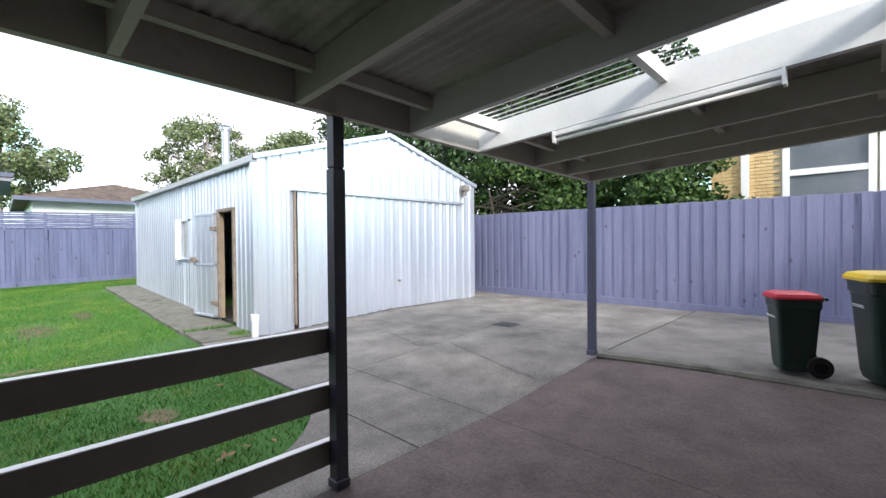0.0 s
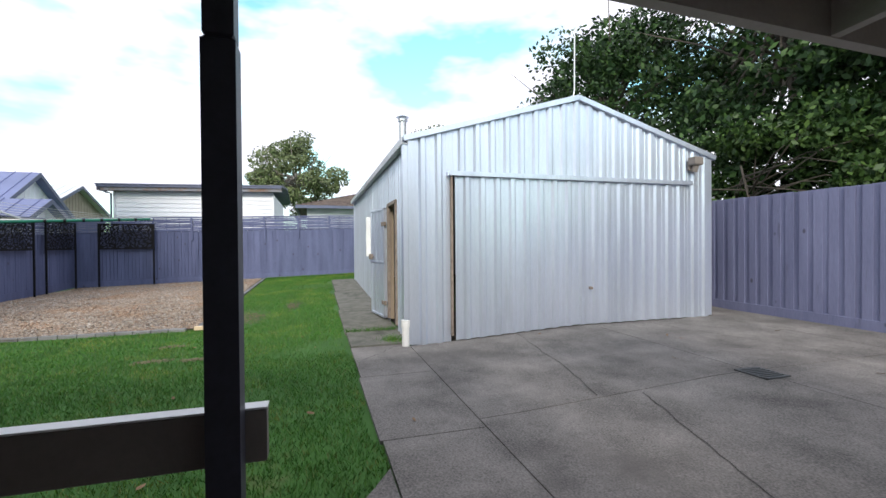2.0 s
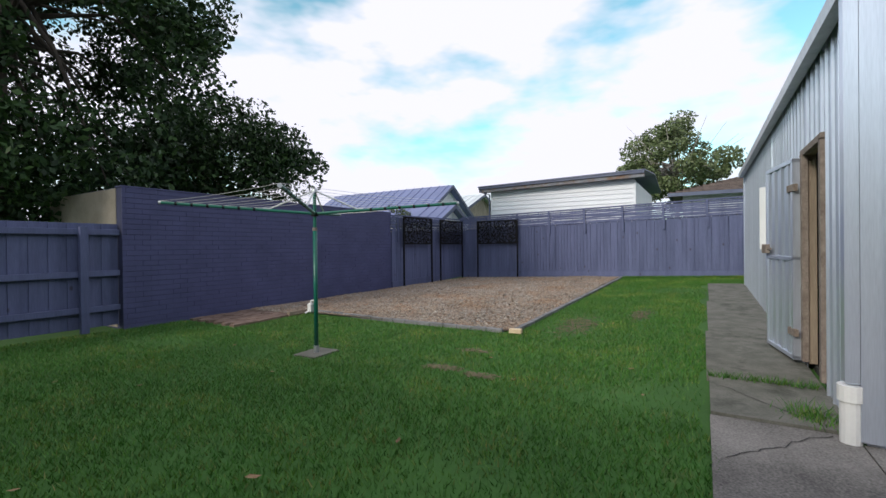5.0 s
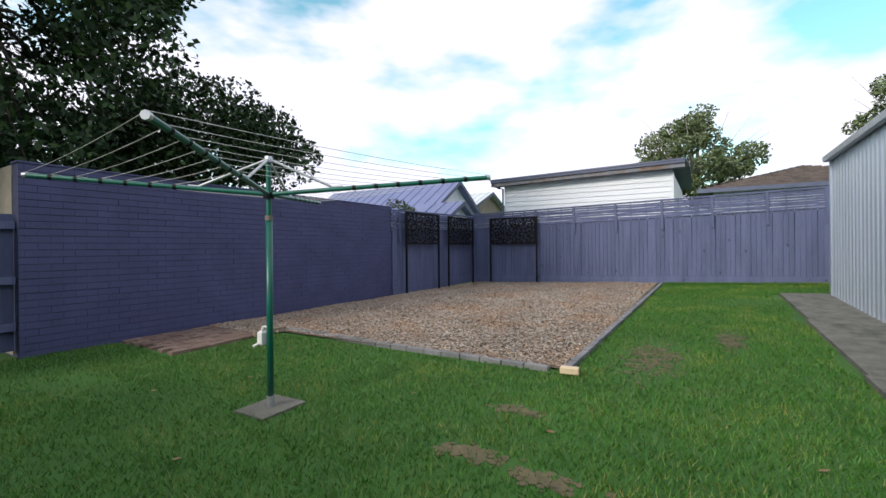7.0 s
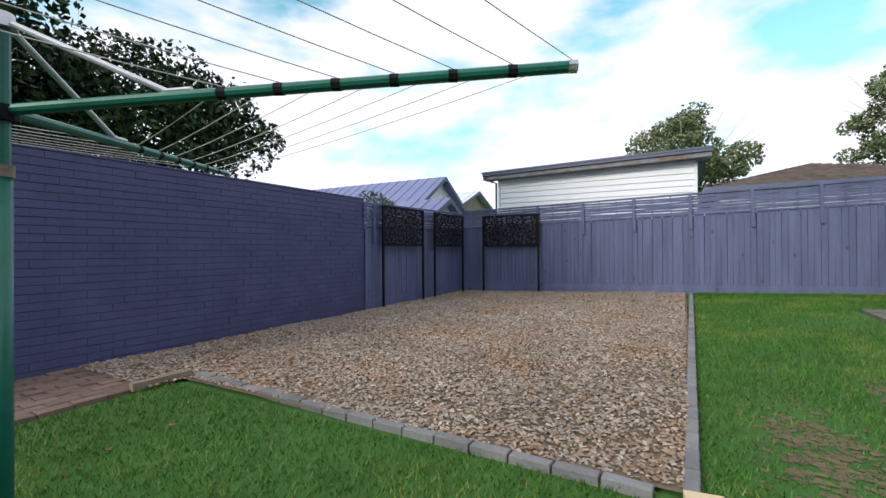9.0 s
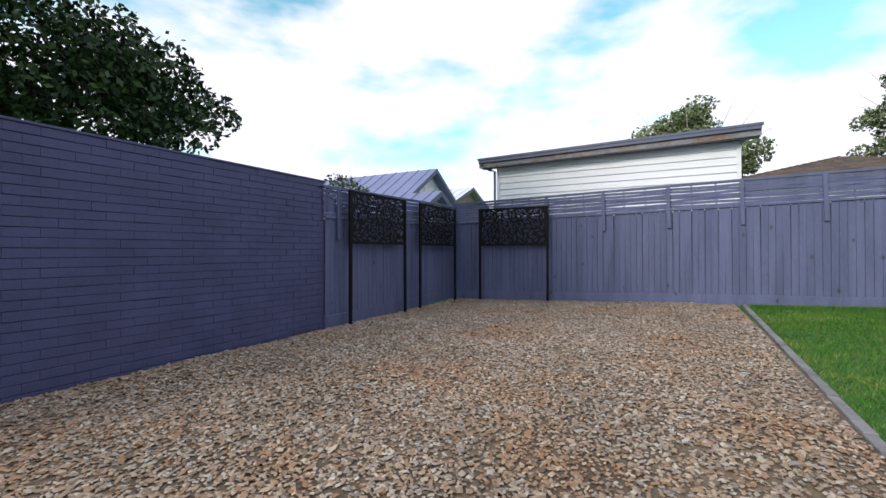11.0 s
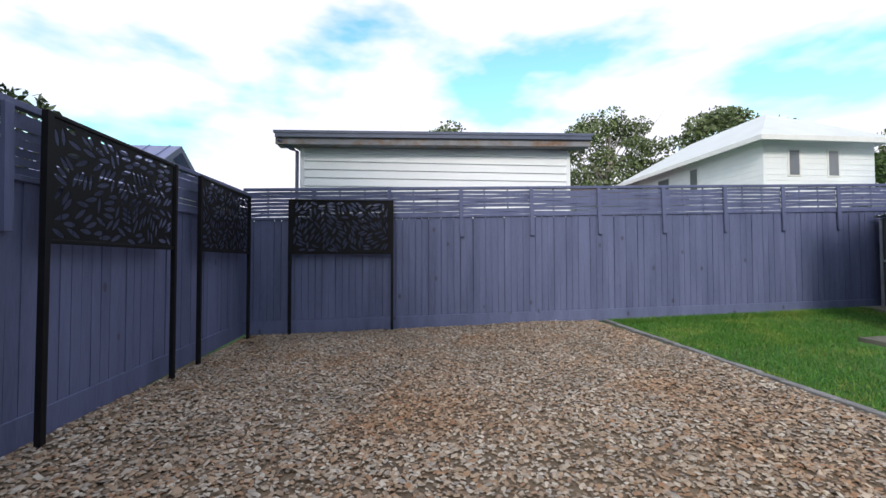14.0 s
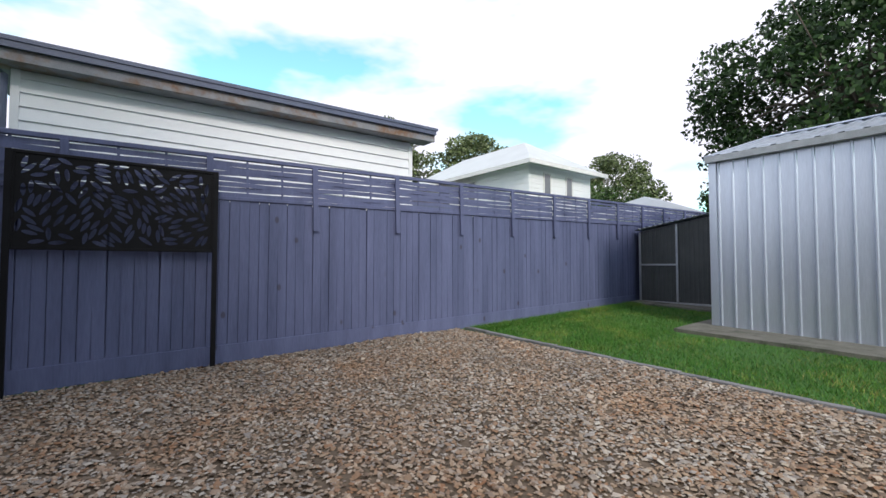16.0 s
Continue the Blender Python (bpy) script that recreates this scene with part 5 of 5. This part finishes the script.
def fallen_leaves():
    rnd = random.Random(21)
    me = bpy.data.meshes.new("fallen_leaf")
    me.from_pydata([(-0.035, 0, 0.004), (-0.012, 0.016, 0.01), (0.02, 0.014, 0.008), (0.045, 0, 0.016), (0.018, -0.016, 0.01), (-0.014, -0.014, 0.009)], [], [(0, 1, 2, 3), (0, 3, 4, 5)])
    me.materials.append(M_LEAFBROWN)
    for i in range(46):
        x, y = rnd.uniform(-7.2, -1.6), rnd.uniform(-3.5, 2.4)
        if i > 26:
            x, y = rnd.uniform(-5.4, -1.5), rnd.uniform(2.8, 8.5)
        if i > 33:
            x, y = rnd.uniform(-1.75, -1.25), rnd.uniform(0.9, 2.2)
        o = tagged(new("fallen_leaf", me), "small dry brown fallen leaf on the ground", "leaf", "fallen leaves")
        o.matrix_basis = pose(x, y, gz(x, y) + 0.016, rnd.uniform(-15, 15), rnd.uniform(-15, 15), rnd.uniform(0, 360)) @ Matrix.Scale(rnd.uniform(0.6, 1.1), 4)


fallen_leaves()


# ---- trees ----
def tree(x, y, height, crown, seed, leafmat, barkmat, label, clumps=60, per=190, leaf=0.09, low=0.3, trunk_r=0.2, open_=0.0, bare=0, spread=1.0):
    """Tapered trunk, forking limbs and a crown of leaf clumps round the limb ends. crown: half-widths (x, y)."""
    rng = np.random.default_rng(seed)
    e = empty("tree", x, y, 0, label, "tree", "trees around the yard")
    s = Shape()
    top = Vector((x + rng.normal(0, 0.3), y + rng.normal(0, 0.3), height * 0.72))
    mid = Vector((x + rng.normal(0, 0.25), y + rng.normal(0, 0.25), height * 0.35))
    spine = [Vector((x, y, -0.1)), Vector((x, y, height * 0.12)), mid, top]
    s.tube(spine, trunk_r, 9, trunk_r * 0.25)
    centres = []
    cz, hz = height * (low + 1) / 2, height * (1 - low) / 2
    while len(centres) < clumps:
        d = rng.normal(0, 1, 3)
        d /= np.linalg.norm(d)
        r = rng.uniform(0.35, 1.0) ** 0.5
        p = Vector((x + crown[0] * d[0] * r, y + crown[1] * d[1] * r, cz + hz * d[2] * r))
        if noise.noise((p.x * 0.45 + seed, p.y * 0.45, p.z * 0.45)) < -0.12 + open_:
            continue
        centres.append(p)
    for i, p in enumerate(centres):
        if i % 3 == 0:
            t = rng.uniform(0.35, 0.95)
            q = mid.lerp(top, t)
            bend = q.lerp(p, 0.5) + Vector((0, 0, 0.12 * (p - q).length))
            s.tube([q, bend, p], trunk_r * 0.28, 5, trunk_r * 0.05)
    for i in range(bare):
        a = rng.uniform(0, 2 * np.pi)
        q = mid.lerp(top, rng.uniform(0.2, 0.8))
        p = Vector((x + crown[0] * 1.15 * math.cos(a), y + crown[1] * 1.15 * math.sin(a), height * rng.uniform(0.55, 0.95)))
        s.tube([q, q.lerp(p, 0.5) + Vector((0, 0, 0.2)), p], trunk_r * 0.2, 4, 0.01)
    hold(e, s.make("trunk", barkmat, smooth=True))
    C = np.array([tuple(p) for p in centres])
    size = (crown[0] + crown[1]) / 2
    n = clumps * per
    ci = rng.integers(0, clumps, n)
    d = rng.normal(0, 1, (n, 3))
    d /= np.linalg.norm(d, axis=1)[:, None]
    rad = size * spread * rng.uniform(0.20, 0.34, clumps)[ci] * rng.uniform(0.3, 1.0, n) ** 0.45
    P = C[ci] + d * rad[:, None] * np.array([1.15, 1.15, 0.75])
    u = rng.normal(0, 1, (n, 3))
    u /= np.linalg.norm(u, axis=1)[:, None]
    w = np.cross(u, rng.normal(0, 1, (n, 3)))
    w /= np.linalg.norm(w, axis=1)[:, None]
    L = leaf * rng.uniform(0.6, 1.3, n)[:, None]
    V = np.stack([P - u * L, P + w * L * 0.55, P + u * L, P - w * L * 0.55], 1).reshape(-1, 3)
    lv = big_mesh("leaves", V, np.arange(4 * n).reshape(-1, 4), leafmat, "", "")
    tagged(lv, kind="stuff")
    hold(e, lv)


DARKL, GUML = "large dark green leafy tree behind the wall", "tall gum tree with an open olive crown"
tree(-5.0, -9.8, 11.0, (3.7, 3.8), 1, M_LEAF_DARK, M_BARK, DARKL, 200, 340, 0.078, 0.12, 0.24, -0.16, 10, 0.78)
tree(-1.4, -10.5, 10.5, (3.6, 3.4), 2, M_LEAF_DARK, M_BARK, DARKL, 120, 230, 0.088, 0.12, 0.2, -0.12, 8, 0.85)
tree(-11.3, -11.8, 6.3, (3.3, 2.6), 3, M_LEAF_DARK, M_BARK, "dense dark green shrubby tree beyond the wall", 130, 220, 0.085, 0.2, 0.15, -0.2, 0, 0.85)
tree(-14.0, 13.2, 10.0, (4.8, 3.4), 4, M_LEAF_DARK, M_BARK, "broad leafy green tree beyond the fence", 170, 230, 0.095, 0.18, 0.25, -0.15, 4, 0.75)
tree(-7.6, 14.0, 11.5, (4.0, 3.0), 5, M_LEAF_DARK, M_BARK, "dark conifer-like tree beyond the fence", 150, 210, 0.095, 0.12, 0.25, -0.05, 10, 0.75)
tree(-3.9, 13.4, 8.6, (2.8, 2.0), 6, M_LEAF_DARK, M_BARK, "dark leafy tree beyond the fence", 100, 200, 0.09, 0.1, 0.16, -0.15, 4, 0.85)
tree(-2.4, 11.9, 3.9, (1.9, 1.2), 7, M_LEAF_MID, M_BARK, "green garden shrub behind the fence", 45, 200, 0.07, 0.25, 0.08, -0.2)
tree(-6.4, 11.6, 4.3, (2.6, 1.1), 8, M_LEAF_MID, M_BARK, "green garden shrub behind the fence", 50, 200, 0.07, 0.25, 0.08, -0.2)
tree(2.6, 12.0, 3.5, (0.6, 0.5), 9, M_LEAF_MID, M_BARK, "green garden shrub behind the fence", 18, 120, 0.06, 0.45, 0.05)
tree(-45.5, 0.6, 12.2, (4.3, 4.3), 10, M_LEAF_GUM, M_GUMBARK, GUML, 100, 190, 0.15, 0.38, 0.35, -0.4, 22, 0.75)
tree(-46.0, 14.9, 14.2, (4.5, 4.5), 11, M_LEAF_GUM, M_GUMBARK, GUML, 90, 150, 0.15, 0.34, 0.4, -0.1, 12, 0.75)
tree(-42.0, 23.0, 13.2, (4.8, 4.4), 12, M_LEAF_GUM, M_GUMBARK, GUML, 80, 170, 0.17, 0.4, 0.35, -0.12, 6, 0.75)
tree(-38.0, 17.0, 7.4, (3.2, 3.0), 13, M_LEAF_MID, M_BARK, "dark green tree beside the far houses", 60, 240, 0.1, 0.2, 0.2, -0.2)
tree(-33.5, 32.0, 11.6, (4.4, 4.4), 14, M_LEAF_GUM, M_GUMBARK, GUML, 80, 150, 0.16, 0.3, 0.3, -0.12, 4, 0.75)
tree(-13.1, -6.1, 2.62, (0.9, 0.45), 15, M_LEAF_GUM, M_BARK, "small brownish shrub peeping over the fence", 16, 60, 0.045, 0.55, 0.03)
tree(-28.0, 21.5, 6.4, (3.2, 3.0), 16, M_LEAF_MID, M_BARK, "dark green tree beside the far houses", 60, 240, 0.1, 0.2, 0.2, -0.2)


# ---- painted brick garage wall ----
def brick_wall():
    x0, x1, y, top = -12.17, -5.2, -5.40, 2.29
    e = empty("wall_brick", x1, y, 0, "dark blue painted brick garage wall in running bond", "wall", kind="structure")
    core = Shape().box(x0, x1 - 0.004, -8.6, y - 0.008, -0.1, top - 0.01).make("mortar", M_MORTAR)
    end = Shape().box(x1 - 0.003, x1 + 0.006, -8.6, y - 0.2, 0, top - 0.02).make("end_face", M_BEIGE)
    cap = Shape().box(x0 - 0.01, x1 + 0.015, y - 0.2, y + 0.012, top - 0.012, top + 0.012).make("capping", M_BRICK)
    obs = [core, end, cap]
    rnd = random.Random(2)
    meshes = {}
    def mesh(w):
        k = round(w, 3)
        if k not in meshes:
            me = bpy.data.meshes.new("brick")
            s = Shape().box(0, k, -0.012, 0.0, 0, 0.0795, c=0.003)
            me.from_pydata(s.v, [], s.f)
            me.materials.append(M_BRICK)
            meshes[k] = me
        return meshes[k]
    rest = Shape()
    count = 0
    for r in range(27):
        z = top - 0.014 - 0.0857 * (r + 1) + 0.006
        x = x0 - (0.12 if r % 2 else 0.0)
        while x < x1:
            a, b = max(x, x0), min(x + 0.2362, x1)
            if b - a > 0.04:
                yy = y + rnd.uniform(-0.003, 0.003)
                if x < -9.55 and count < 300 and r < 27:
                    o = new("brick", mesh(b - a))
                    o.matrix_basis = pose(a, yy, z + rnd.uniform(-0.002, 0.002), rnd.uniform(-0.5, 0.5), rnd.uniform(-0.4, 0.4), 0)
                    obs.append(o)
                    count += 1
                else:
                    rest.box(a, b, yy - 0.012, yy, z, z + 0.0795, c=0.003)
            x += 0.2385
    obs.append(tagged(rest.make("bricks", M_BRICK), kind="stuff"))
    hold(e, *obs)


brick_wall()
